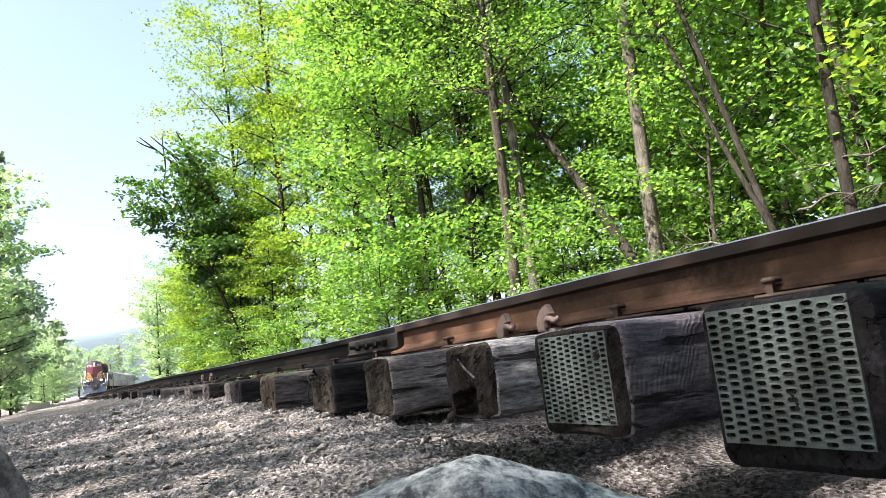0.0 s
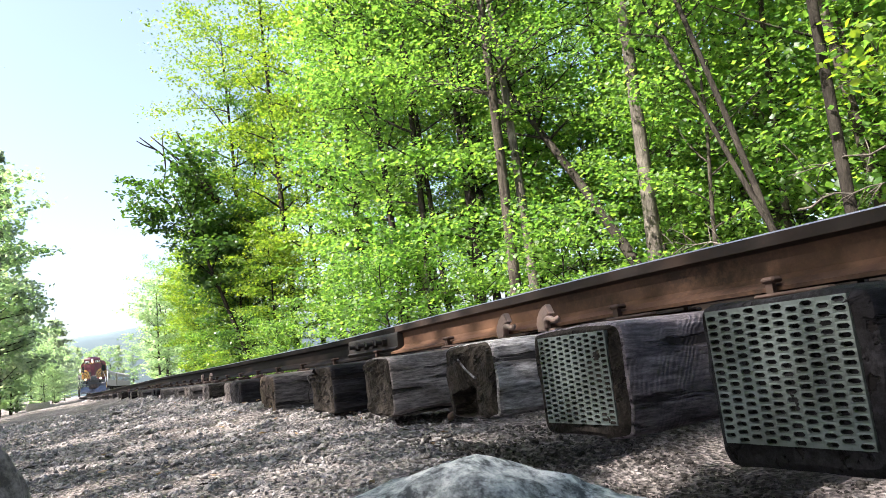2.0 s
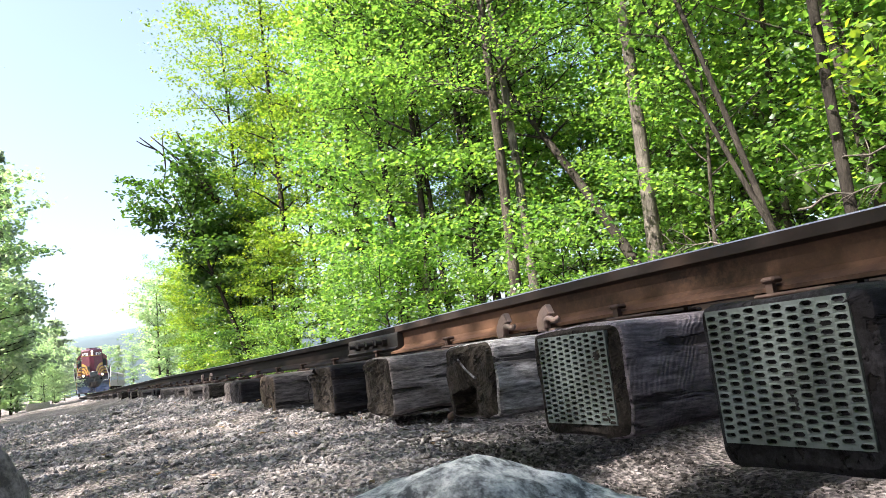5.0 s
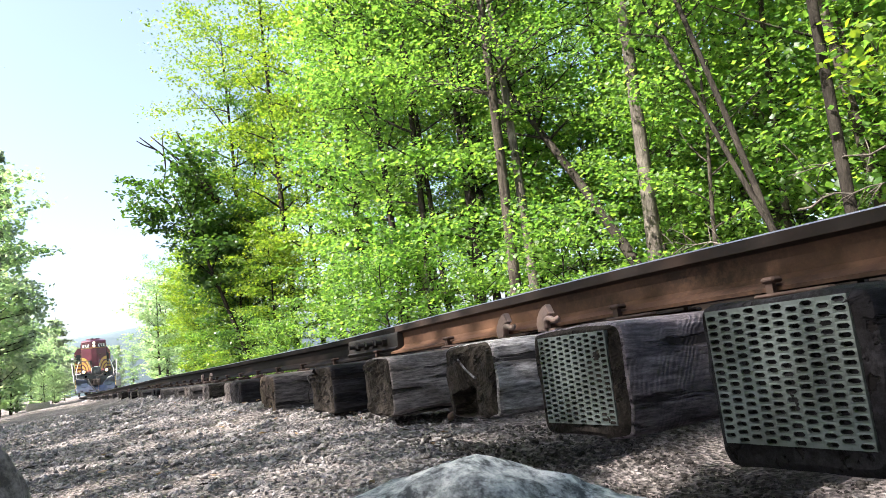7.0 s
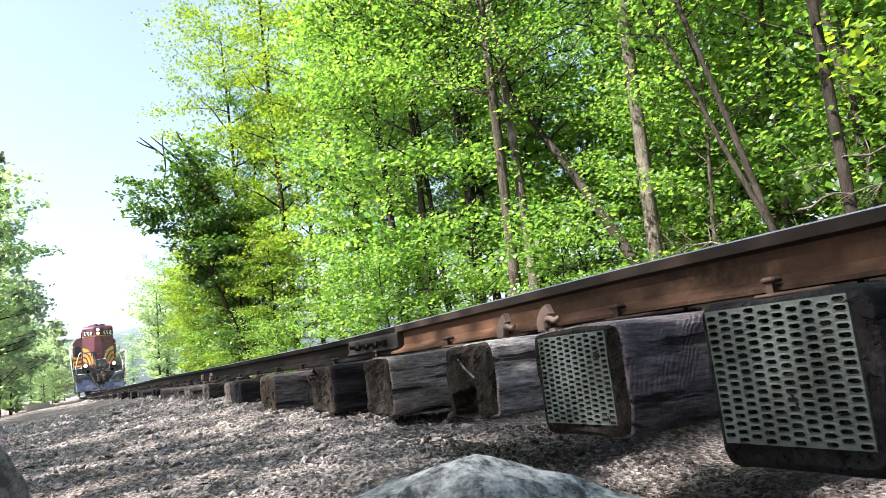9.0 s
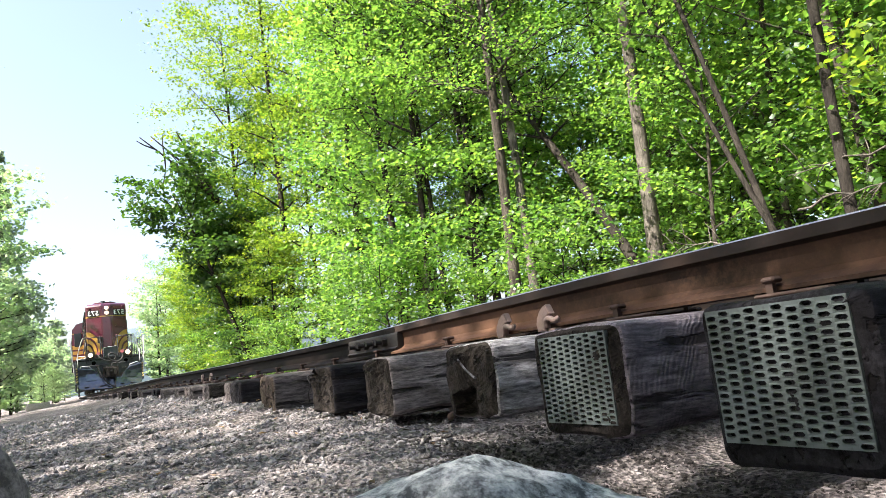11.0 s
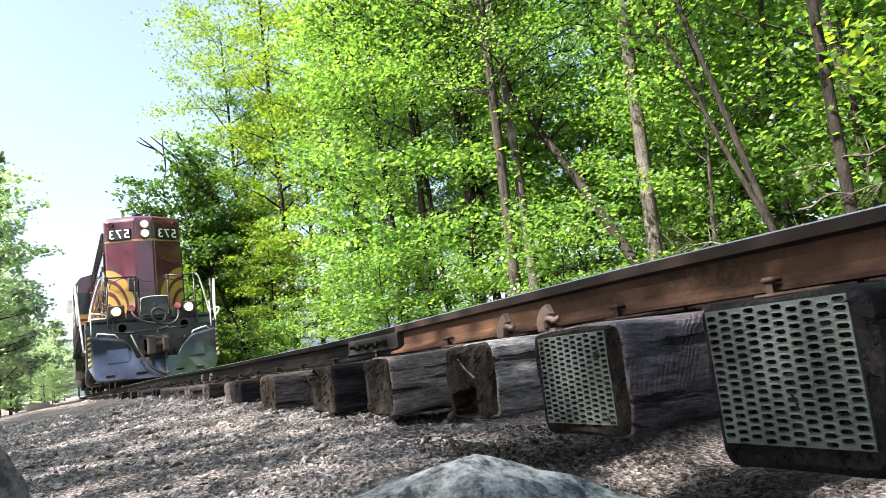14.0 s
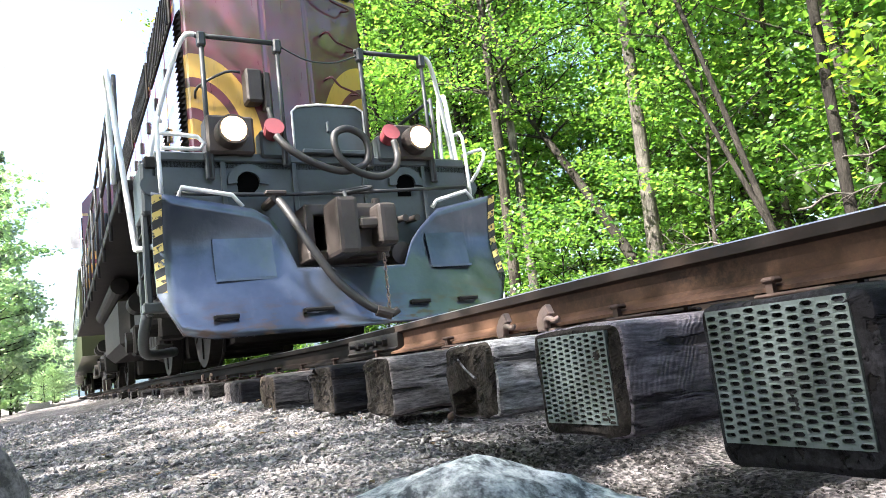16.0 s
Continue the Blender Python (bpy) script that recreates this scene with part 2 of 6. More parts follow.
M_LEAF = leaf_material("maple leaves", (0.036, 0.105, 0.028), (0.108, 0.238, 0.046), (0.195, 0.315, 0.06), 0.66, (1.48, 1.5, 0.9))
M_LEAF_YEL = leaf_material("bright yellow green leaves", (0.045, 0.125, 0.024), (0.105, 0.21, 0.03), (0.215, 0.30, 0.036), 0.62, (1.5, 1.42, 0.6))
M_LEAF_DARK = leaf_material("deep green leaves", (0.022, 0.07, 0.02), (0.045, 0.115, 0.028), (0.08, 0.17, 0.04), 0.4)
# far foliage: the haze over the clearing is mixed into these pale colours
M_LEAF_FAR = leaf_material("far leaves paled by haze", (0.15, 0.27, 0.14), (0.26, 0.39, 0.21), (0.35, 0.47, 0.26), 0.7, (1.25, 1.25, 0.95))
M_NEEDLE = leaf_material("pine needles paled by haze", (0.15, 0.22, 0.16), (0.26, 0.34, 0.24), (0.34, 0.42, 0.29), 0.7, (1.25, 1.25, 1.0))
M_BARK = bark_material("grey brown bark", (0.018, 0.016, 0.0135), (0.085, 0.076, 0.062))
M_BARK_DARK = bark_material("dark bark", (0.011, 0.010, 0.009), (0.042, 0.038, 0.032))
M_BARK_PALE = bark_material("pale bark", (0.032, 0.030, 0.026), (0.15, 0.138, 0.118))
M_LIVERY = livery_material()
M_MAROON = worn_paint("maroon paint", (0.075, 0.007, 0.022), 0.35, 0.3)
M_YELLOW = worn_paint("yellow paint", (0.6, 0.36, 0.06), 0.5, 0.35)
M_PILOT = worn_paint("slate grey pilot paint", (0.054, 0.067, 0.074), 0.36, 0.5, (0.035, 0.032, 0.03), 2)
M_PLOW = plow_material()
M_HAZARD = hazard_material()
M_FRAME = worn_paint("black grimy underframe", (0.012, 0.0115, 0.011), 0.6, 0.5, (0.04, 0.034, 0.028), 2, 0.0, 0.2)
M_DARKRAIL = worn_paint("dark handrail paint", (0.022, 0.026, 0.03), 0.45, 0.3)
M_WHITE = worn_paint("white safety paint", (0.72, 0.74, 0.74), 0.5, 0.35, (0.25, 0.24, 0.22), 5)
M_HOSE = worn_paint("grey rubber hose", (0.018, 0.018, 0.019), 0.5, 0.4, (0.06, 0.053, 0.047), 6)
M_REDCAP = worn_paint("faded red cap", (0.22, 0.045, 0.055), 0.5, 0.4)
M_IRON = worn_paint("brown cast iron", (0.06, 0.05, 0.045), 0.5, 0.6, (0.03, 0.02, 0.017), 4, 0.3)
M_BLACK = worn_paint("black panel", (0.012, 0.013, 0.014), 0.35, 0.2)
M_HOLE = Mat("unlit black recess").done((0.003, 0.003, 0.003), 1.0, 0, None, Specular_IOR_Level=0.0)
M_LAMP = lamp_material("lit warm headlamp", (1.0, 0.6, 0.3), 1.5)
M_BULB = lamp_material("bright bulb", (1.0, 0.8, 0.55), 8.0)
M_LAMPTOP = lamp_material("lit headlamp", (1.0, 0.6, 0.4), 0.7)
M_NUMBER = Mat("white number paint").done((0.85, 0.88, 0.86), 0.4)
M_COACH = worn_paint("olive green coach paint", (0.045, 0.053, 0.02), 0.35, 0.3)
M_ROOF = worn_paint("grey coach roof", (0.3, 0.3, 0.29), 0.6, 0.4)
M_GLASS = Mat("dark window glass").done((0.02, 0.025, 0.03), 0.06)
# distance haze is put straight into the hill's base colour
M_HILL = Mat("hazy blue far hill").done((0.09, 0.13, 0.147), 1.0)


# ---- building helpers ----
def part(name, bm, material, parent=None, label=""):
    me = bpy.data.meshes.new(name)
    bm.to_mesh(me)
    bm.free()
    me.materials.append(material)
    ob = new(name, me)
    if parent:
        ob.parent = parent
    return tagged(ob, label)


def raw(name, verts, faces, material, parent=None, smooth=False, label=""):
    me = bpy.data.meshes.new(name)
    me.from_pydata(verts, [], faces)
    me.materials.append(material)
    if smooth:
        me.polygons.foreach_set("use_smooth", [True] * len(me.polygons))
    ob = new(name, me)
    if parent:
        ob.parent = parent
    return tagged(ob, label)


def smooth(ob):
    ob.data.polygons.foreach_set("use_smooth", [True] * len(ob.data.polygons))
    return ob


def box(bm, lo, hi, bevel=0.0, m=None, segs=1):
    made = bmesh.ops.create_cube(bm, size=1.0)["verts"]
    lo, hi = Vector(lo), Vector(hi)
    for v in made:
        v.co = Vector((lo[i] + (v.co[i] + 0.5) * (hi[i] - lo[i]) for i in range(3)))
    if m is not None:
        bmesh.ops.transform(bm, matrix=m, verts=made)
    if bevel:
        edges = list({e for v in made for e in v.link_edges})
        bmesh.ops.bevel(bm, geom=edges, offset=bevel, segments=segs, profile=0.6, affect="EDGES")
    return bm


def boxes(*specs):
    bm = bmesh.new()
    for s in specs:
        box(bm, *s)
    return bm


def tube_into(verts, faces, path, radii, sides=8, cap=True):
    """Adds a tube along the path to plain lists."""
    path = [Vector(q) for q in path]
    if not isinstance(radii, (list, tuple)):
        radii = [radii] * len(path)
    base = len(verts)
    side = None
    for i, q in enumerate(path):
        d = (path[min(i + 1, len(path) - 1)] - path[max(i - 1, 0)])
        d = d.normalized() if d.length > 1e-9 else Vector((0, 0, 1))
        if side is None:
            side = d.cross(Vector((0.3, 0.2, 1)))
            if side.length < 0.05:
                side = d.cross(Vector((1, 0, 0)))
        side = (side - d * side.dot(d)).normalized()
        up = d.cross(side)
        for j in range(sides):
            a = 2 * math.pi * j / sides
            verts.append(tuple(q + (side * math.cos(a) + up * math.sin(a)) * radii[i]))
    for i in range(len(path) - 1):
        for j in range(sides):
            a, b = base + i * sides + j, base + i * sides + (j + 1) % sides
            faces.append((a, b, b + sides, a + sides))
    if cap:
        faces.append(tuple(base + j for j in reversed(range(sides))))
        faces.append(tuple(base + (len(path) - 1) * sides + j for j in range(sides)))


def tube(name, paths, r, material, parent, sides=8, label=""):
    verts, faces = [], []
    for q in paths:
        tube_into(verts, faces, q, r, sides)
    return raw(name, verts, faces, material, parent, True, label)


def bend(points, steps=6):
    """A smooth line through points."""
    pts = [Vector(q) for q in points]
    out = []
    for i in range(len(pts) - 1):
        a, b, c, d = pts[max(i - 1, 0)], pts[i], pts[i + 1], pts[min(i + 2, len(pts) - 1)]
        for s in range(steps):
            t = s / steps
            out.append(0.5 * ((2 * b) + (c - a) * t + (2 * a - 5 * b + 4 * c - d) * t * t + (3 * b - a - 3 * c + d) * t ** 3))
    out.append(pts[-1])
    return out


def cyl(bm, a, b, r, sides=16, r2=None):
    a, b = Vector(a), Vector(b)
    d = b - a
    m = Matrix.Translation((a + b) / 2) @ d.to_track_quat("Z", "Y").to_matrix().to_4x4()
    bmesh.ops.create_cone(bm, cap_ends=True, segments=sides, radius1=r, radius2=r if r2 is None else r2, depth=d.length, matrix=m)
    return bm


def thing(name, m, label, category, group="", kind=""):
    ob = new(name)
    ob.empty_display_size = 0.2
    ob.matrix_basis = m
    return tagged(ob, label, category, group, kind)


# ---- the line of the track ----
KNOT_Y = np.array([-60, -20, 0, 6, 12, 16, 23, 30, 36, 53, 70, 87, 100, 113, 150, 200, 260])
KNOT_X = np.array([2.2, 2.16, 2.155, 2.135, 2.065, 2.005, 1.925, 1.875, 1.845, 1.855, 1.995, 2.255, 2.655, 3.125, 5.6, 11.5, 21.0])
KNOT_Z = np.array([0.0, 0.0, 0.0, 0.0, -0.005, -0.005, 0.0, 0.025, 0.045, 0.115, 0.17, 0.24, 0.31, 0.38, 0.58, 0.9, 1.2])
_fy = np.arange(-60, 260.01, 0.5)


def _soft(v):
    w = np.ones(25) / 25
    return np.convolve(np.pad(np.interp(_fy, KNOT_Y, v), 12, "edge"), w, "valid")


_fx, _fz = _soft(KNOT_X), _soft(KNOT_Z)
DIP_Y, DIP_Z = [-5, 0.5, 1.5, 2.5, 4.0, 7.0, 12.0, 20.0, 30.0], [0.0, 0.008, 0.007, -0.003, -0.018, -0.012, 0.02, 0.02, 0.0]


def track_x(y):
    return float(np.interp(y, _fy, _fx))


def track_z(y):
    """Height of the tie tops, with the dip at the loose joint."""
    return float(np.interp(y, _fy, _fz) + np.interp(y, DIP_Y, DIP_Z))


def track_turn(y):
    return math.degrees(math.atan2(track_x(y + 2) - track_x(y - 2), 4))


RAIL_TOP = 0.158


# ---- ground ----
def ground_z(x, y):
    s = x - track_x(y)
    far = max(0.0, min(1.0, (y - 1.5) / 2.2))
    near_end = float(np.interp(y, [1.2, 1.6, 2.2, 3.5, 6.0, 10.0, 14.0], [-0.34, -0.25, -0.19, -0.135, -0.095, -0.055, -0.05]))
    prof_s = [-400, -60, -9, -5.2, -4.2, -2.9, -2.0, -1.5, -1.22, -0.95, 0.9, 1.5, 2.3, 4.0, 9.0, 60, 400]
    prof_z = [3.0, 0.6, -0.40, -0.42, -0.40, -0.27 + 0.05 * far, -0.215 + 0.04 * far, -0.205 + 0.07 * far - 0.06 * max(0.0, min(1.0, 1.4 - y)), near_end, min(-0.10 - 0.16 * (1 - far), near_end + 0.02), -0.08 - 0.1 * (1 - far), -0.16, -0.40, -0.2, 0.25, 2.0, 6.0]
    z = float(np.interp(s, prof_s, prof_z)) + float(np.interp(y, _fy, _fz))
    z += 0.018 * noise.noise((x * 1.3, y * 1.3, 3.1)) + 0.008 * noise.noise((x * 5, y * 5, 7.7))
    if abs(s) > 3:
        z += 0.05 * noise.noise((x * 0.4, y * 0.4, 1.0))
    if -1.6 < x < 1.2 and 0 < y < 9:
        z += 0.009 * noise.noise((x * 14, y * 14, 0.3)) + 0.005 * noise.noise((x * 38, y * 38, 0.9))
    return z


def make_ground():
    xs = [0.45 + 0.055 * math.sinh(i / 20) for i in range(-200, 201)]
    xs = [x for x in xs if abs(x) < 900]
    ys = [0.9 + 0.055 * math.sinh(i / 22) for i in range(-160, 260)]
    ys = [y for y in ys if -260 < y < 2500]
    verts = [(x, y, ground_z(x, min(y, 259))) for y in ys for x in xs]
    nx = len(xs)
    faces = [(j * nx + i, j * nx + i + 1, (j + 1) * nx + i + 1, (j + 1) * nx + i) for j in range(len(ys) - 1) for i in range(nx - 1)]
    tagged(raw("ground", verts, faces, M_GROUND, None, True), "grey cinder gravel and dirt beside the track", "ground", "", "structure")


make_ground()


def stone_templates(count, rnd):
    out = []
    for _ in range(count):
        bm = bmesh.new()
        bmesh.ops.create_icosphere(bm, subdivisions=1, radius=1.0)
        s = Vector((rnd.uniform(0.7, 1.3), rnd.uniform(0.6, 1.1), rnd.uniform(0.4, 0.8)))
        for v in bm.verts:
            v.co = Vector((v.co[i] * s[i] for i in range(3))) * rnd.uniform(0.75, 1.2)
        bm.verts.ensure_lookup_table()
        out.append((np.array([v.co[:] for v in bm.verts]), np.array([[v.index for v in f.verts] for f in bm.faces])))
        bm.free()
    return out


def scatter(name, rnd, places, material, label):
    """Many small stones, joined. places: x, y, size."""
    temps = stone_templates(8, rnd)
    vs, fs, base = [], [], 0
    for x, y, size in places:
        tv, tf = temps[rnd.randrange(8)]
        rot = np.array(Euler((rnd.uniform(-0.5, 0.5), rnd.uniform(-0.5, 0.5), rnd.uniform(0, 6.3))).to_matrix())
        vs.append((tv * size) @ rot.T + [x, y, ground_z(x, y) + size * 0.18])
        fs.append(tf + base)
        base += len(tv)
    ob = raw(name, np.concatenate(vs).tolist(), np.concatenate(fs).tolist(), material)
    return tagged(ob, label, "gravel", "", "stuff")


def make_gravel():
    rnd = random.Random(4)
    near = []
    while len(near) < 13000:
        y = 0.35 + 9 * rnd.random() ** 1.6
        x = rnd.uniform(-0.25 - 0.12 * y, 0.98)
        if x * x + y * y < 0.09:
            continue
        near.append((x, y, min(0.0065 * y, 0.0030 * math.exp(abs(rnd.gauss(0, 0.66))) * (1 + 0.10 * y))))
    for _ in range(420):
        y = 1.3 + 7 * rnd.random() ** 1.3
        near.append((rnd.uniform(-0.4 - 0.1 * y, 0.95), y, rnd.uniform(0.008, 0.016)))
    for _ in range(2600):
        near.append((rnd.uniform(0.25, 1.0), rnd.uniform(0.5, 2.3), min(0.006, 0.0026 * math.exp(abs(rnd.gauss(0, 0.6))))))
    scatter("gravel", rnd, near, M_GRAVEL, "small grey stones scattered on the dirt")
    # dark soil, strewn thickly here to deepen the shade by the ties as well
    soil = []
    for _ in range(5200):
        y = 0.42 + 1.35 * rnd.random()
        edge = 0.56 + 0.16 * noise.noise((y * 2.3, 0.4, 1.7)) + 0.05 * y
        soil.append((edge + 0.6 * rnd.random() ** 1.4, y, 0.0024 * math.exp(abs(rnd.gauss(0, 0.55)))))
    scatter("soil_crumbs", rnd, soil, M_SOIL, "black soil crumbs that also deepen the shade round the tie ends")
    bal = []
    for _ in range(1800):
        y = rnd.uniform(1.8, 30)
        bal.append((track_x(y) + rnd.uniform(-1.4, 1.2), y, rnd.uniform(0.010, 0.022)))
    scatter("ballast", rnd, bal, M_GRAVEL, "grey crushed stone ballast between the ties")


make_gravel()


def make_rock(name, centre, size, seed, material, label, squash=()):
    bm = bmesh.new()
    bmesh.ops.create_icosphere(bm, subdivisions=5, radius=1.0)
    off = Vector((seed * 3.7, seed * 1.3, seed * 2.1))
    for v in bm.verts:
        d = v.co.copy()
        r = 1 + 0.28 * noise.noise(d * 1.1 + off) + 0.12 * noise.noise(d * 2.7 + off) + 0.045 * noise.noise(d * 7 + off) + 0.018 * noise.noise(d * 19 + off)
        for nx, ny, nz, cut in squash:
            k = d.x * nx + d.y * ny + d.z * nz
            if k * r > cut:
                r *= cut / (k * r) * 0.9 + 0.1
        v.co = Vector((d.x * r * size[0], d.y * r * size[1], d.z * r * size[2]))
    ob = smooth(part(name, bm, material))
    ob.location = centre
    return tagged(ob, label, "rock")


make_rock("rock", (0.215, 0.415, -0.178), (0.175, 0.09, 0.085), 2, M_ROCK, "mottled grey and white granite rock lying on the gravel")
make_rock("rock", (-0.066, 0.48, -0.149), (0.05, 0.05, 0.115), 7, M_ROCK_RED, "pinkish grey stone standing on the gravel")


def make_litter():
    """Dry twigs and leaf scraps on the gravel."""
    rnd = random.Random(9)
    verts, faces = [], []
    for _ in range(45):
        y = 0.6 + 5 * rnd.random() ** 1.5
        x, a, ln = rnd.uniform(-0.3, 0.85), rnd.uniform(0, 6.28), rnd.uniform(0.015, 0.05)
        q = []
        for i in range(4):
            px, py = x + math.cos(a) * ln * i / 3 + rnd.uniform(-0.003, 0.003), y + math.sin(a) * ln * i / 3
            q.append((px, py, ground_z(px, py) + 0.004 + rnd.uniform(0, 0.004)))
        tube_into(verts, faces, q, [0.0016, 0.0018, 0.0014, 0.0008], 5)
    tagged(raw("twigs", verts, faces, M_TIE_BROWN, None, True), "dry brown twigs strewn on the gravel", "twigs", "", "stuff")
    verts, faces = [], []
    for _ in range(90):
        y = 0.6 + 5 * rnd.random() ** 1.4
        x, a, r = rnd.uniform(-0.3, 0.9), rnd.uniform(0, 6.28), rnd.uniform(0.004, 0.013)
        z, b = ground_z(x, y) + 0.006, len(verts)
        for k in range(6):
            e = a + k * math.pi / 3
            rr = r * rnd.uniform(0.6, 1.2) * (1.6 if k % 3 == 0 else 0.8)
            verts.append((x + math.cos(e) * rr, y + math.sin(e) * rr, z + rnd.uniform(-0.002, 0.006)))
        faces.append(tuple(b + k for k in range(6)))
    tagged(raw("dry_leaves", verts, faces, M_DRY, None), "tan scraps of dry leaf on the gravel", "leaf litter", "", "stuff")


make_litter()


# ---- track ----
RAIL_X = 1.435 / 2


def rail_section():
    """Half outline of a light flat-bottom rail, from the foot to the head."""
    foot, head, h = 0.066, 0.033, 0.130
    return [(-foot, 0.0), (-foot, 0.009), (-0.024, 0.024), (-0.009, 0.036), (-0.0075, 0.07), (-0.010, 0.092), (-head, 0.100), (-head, 0.1265), (-0.0305, h),
            (0.0305, h), (head, 0.1265), (head, 0.100), (0.010, 0.092), (0.0075, 0.07), (0.009, 0.036), (0.024, 0.024), (foot, 0.009), (foot, 0.0)]


def make_rail(name, side, y0, y1, label, steel=M_RAIL):
    sec = rail_section()
    n = len(sec)
    cx = side * (RAIL_X + 0.033)
    ys = [y0]
    while ys[-1] < y1:
        ys.append(min(y1, ys[-1] + (0.25 if ys[-1] < 12 else 1.0 if ys[-1] < 60 else 4.0)))
    t = thing(name, pose(0, 0, 0), label, "rail", "rails of the track")
    # head, web and foot, each a strip of the section
    for piece, cols in (("head", range(5, 12)), ("web", (2, 3, 4, 12, 13, 14)), ("foot", (15, 16, 17, 0, 1))):
        used = sorted({k for j in cols for k in (j, (j + 1) % n)})
        at = {k: q for q, k in enumerate(used)}
        m = len(used)
        verts, faces, kinds = [], [], []
        for y in ys:
            x, z = track_x(y) + cx, track_z(y) + RAIL_TOP - 0.130
            verts += [(x + sec[k][0], y, z + sec[k][1]) for k in used]
        for i in range(len(ys) - 1):
            for j in cols:
                a, b = i * m + at[j], i * m + at[(j + 1) % n]
                faces.append((a, b, b + m, a + m))
                kinds.append(1 if j in (7, 8, 9) else 0)
        order = [at[k] for k in ((16, 17, 0, 1, 2, 15) if piece == "foot" else used) if k in at]
        faces += [tuple(order), tuple((len(ys) - 1) * m + q for q in reversed(order))]
        kinds += [0, 0]
        ob = raw(piece, verts, faces, M_RAILHEAD if piece == "head" and steel is M_RAIL else steel, t)
        if piece == "head":
            ob.data.materials.append(M_RAILTOP)
            ob.data.polygons.foreach_set("material_index", kinds)
    return t


JOINT_Y = 3.09
make_rail("rail", -1, -14.0, JOINT_Y - 0.002, "rusty brown steel rail spiked to the ties")
make_rail("rail", -1, JOINT_Y + 0.004, 240.0, "steel rail behind the joint, shade put into its black colour", M_RAIL_DARK)
make_rail("rail", 1, -14.0, 240.0, "black steel rail on the far side of the track", M_RAIL_DARK)


def make_joint(y):
    t = thing("rail_joint", pose(track_x(y) - RAIL_X - 0.033, y, track_z(y) + RAIL_TOP - 0.130), "dark bolted joint bar on the rusty rail", "rail joint")
    bm = bmesh.new()
    for s in (-1, 1):
        verts = [(s * a, b) for a, b in ((0.046, 0.014), (0.056, 0.026), (0.042, 0.034), (0.040, 0.090), (0.036, 0.099), (0.012, 0.099), (0.012, 0.024))]
        ring = []
        for yy in (-0.04, 0.62):
            ring.append([bm.verts.new((a, yy, b)) for a, b in verts])
        n = len(verts)
        for j in range(n):
            bm.faces.new((ring[0][j], ring[0][(j + 1) % n], ring[1][(j + 1) % n], ring[1][j]))
        bm.faces.new(ring[0])
        bm.faces.new(ring[1][::-1])
    bmesh.ops.recalc_face_normals(bm, faces=bm.faces)
    part("joint_bar", bm, M_JOINT, t)
    for i, yy in enumerate((0.10, 0.22, 0.34, 0.46)):
        bm = bmesh.new()
        cyl(bm, (-0.036, yy, 0.062), (-0.066, yy, 0.062), 0.021, 6)
        cyl(bm, (-0.066, yy, 0.062), (-0.098, yy, 0.062), 0.012, 10)
        part("bolt", bm, M_JOINT, t)
    return t


make_joint(JOINT_Y)


def make_tie_mesh(seed, length, w, h, rough=1.0, notch=None, nl=40):
    """A worn wooden beam along x from 0 to its length, its top at z = 0."""
    off = Vector((seed * 7.3, seed * 1.9, 0))
    xs = [length * (i / nl) ** 1.8 for i in range(nl + 1)]
    side = (-1, -0.94, -0.82, -0.5, -0.17, 0.17, 0.5, 0.82, 0.94)
    square = [(u, 1.0) for u in side] + [(1.0, -u) for u in side] + [(-u, -1.0) for u in side] + [(-1.0, u) for u in side]
    blunt = 10 / (0.5 + 0.5 * rough)
    ring = []
    for u, v in square:
        r = (abs(u) ** blunt + abs(v) ** blunt) ** (-1 / blunt)
        ring.append((u * r * w / 2, v * r * h / 2 - h / 2))
    n = len(ring)
    verts, faces = [], []
    worn = {0: 0.955, 1: 0.982, 2: 0.995} if nl > 20 else {0: 0.97}
    for i, x in enumerate(xs):
        for y, z in ring:
            r = worn.get(i, 1.0)
            q = Vector((x, y * r, -h / 2 + (z + h / 2) * r))
            k = noise.noise(Vector((x * 1.5, q.y * 18, q.z * 18)) + off)
            g = noise.noise(Vector((x * 7, q.y * 55, q.z * 55)) + off)
            q.y += (0.005 * k + 0.003 * g) * rough
            q.z += (0.004 * k + 0.0025 * g) * rough
            verts.append(tuple(q))
    for i in range(nl):
        for j in range(n):
            a, b = i * n + j, i * n + (j + 1) % n
            faces.append((a, a + n, b + n, b))
    # the end grain: rings that close in, cracked and hollowed
    front, levels = len(verts), (0.93, 0.82, 0.70, 0.58, 0.46, 0.34, 0.22, 0.10)
    for a in levels:
        for j in range(n):
            y, z = verts[j][1] * a, -h / 2 + (verts[j][2] + h / 2) * a
            d = 0.005 * noise.noise(Vector((y * 40, z * 40, 1)) + off) + 0.008 * noise.noise(Vector((y * 12, z * 12, 4)) + off) + 0.003 * noise.noise(Vector((y * 110, z * 110, 2)) + off)
            if notch and abs(y - notch[0]) < notch[1] and notch[2] < z < notch[3]:
                d += notch[4]
            verts.append((-0.003 + d * rough, y, z))
    verts.append((0.0, 0.0, -h / 2))
    prev = 0
    for q in range(len(levels)):
        cur = front + q * n
        for j in range(n):
            b = (j + 1) % n
            faces.append((prev + j, prev + b, cur + b, cur + j))
        prev = cur
    for j in range(n):
        faces.append((prev + j, prev + (j + 1) % n, len(verts) - 1))
    faces.append(tuple(nl * n + j for j in reversed(range(n))))
    return verts, faces


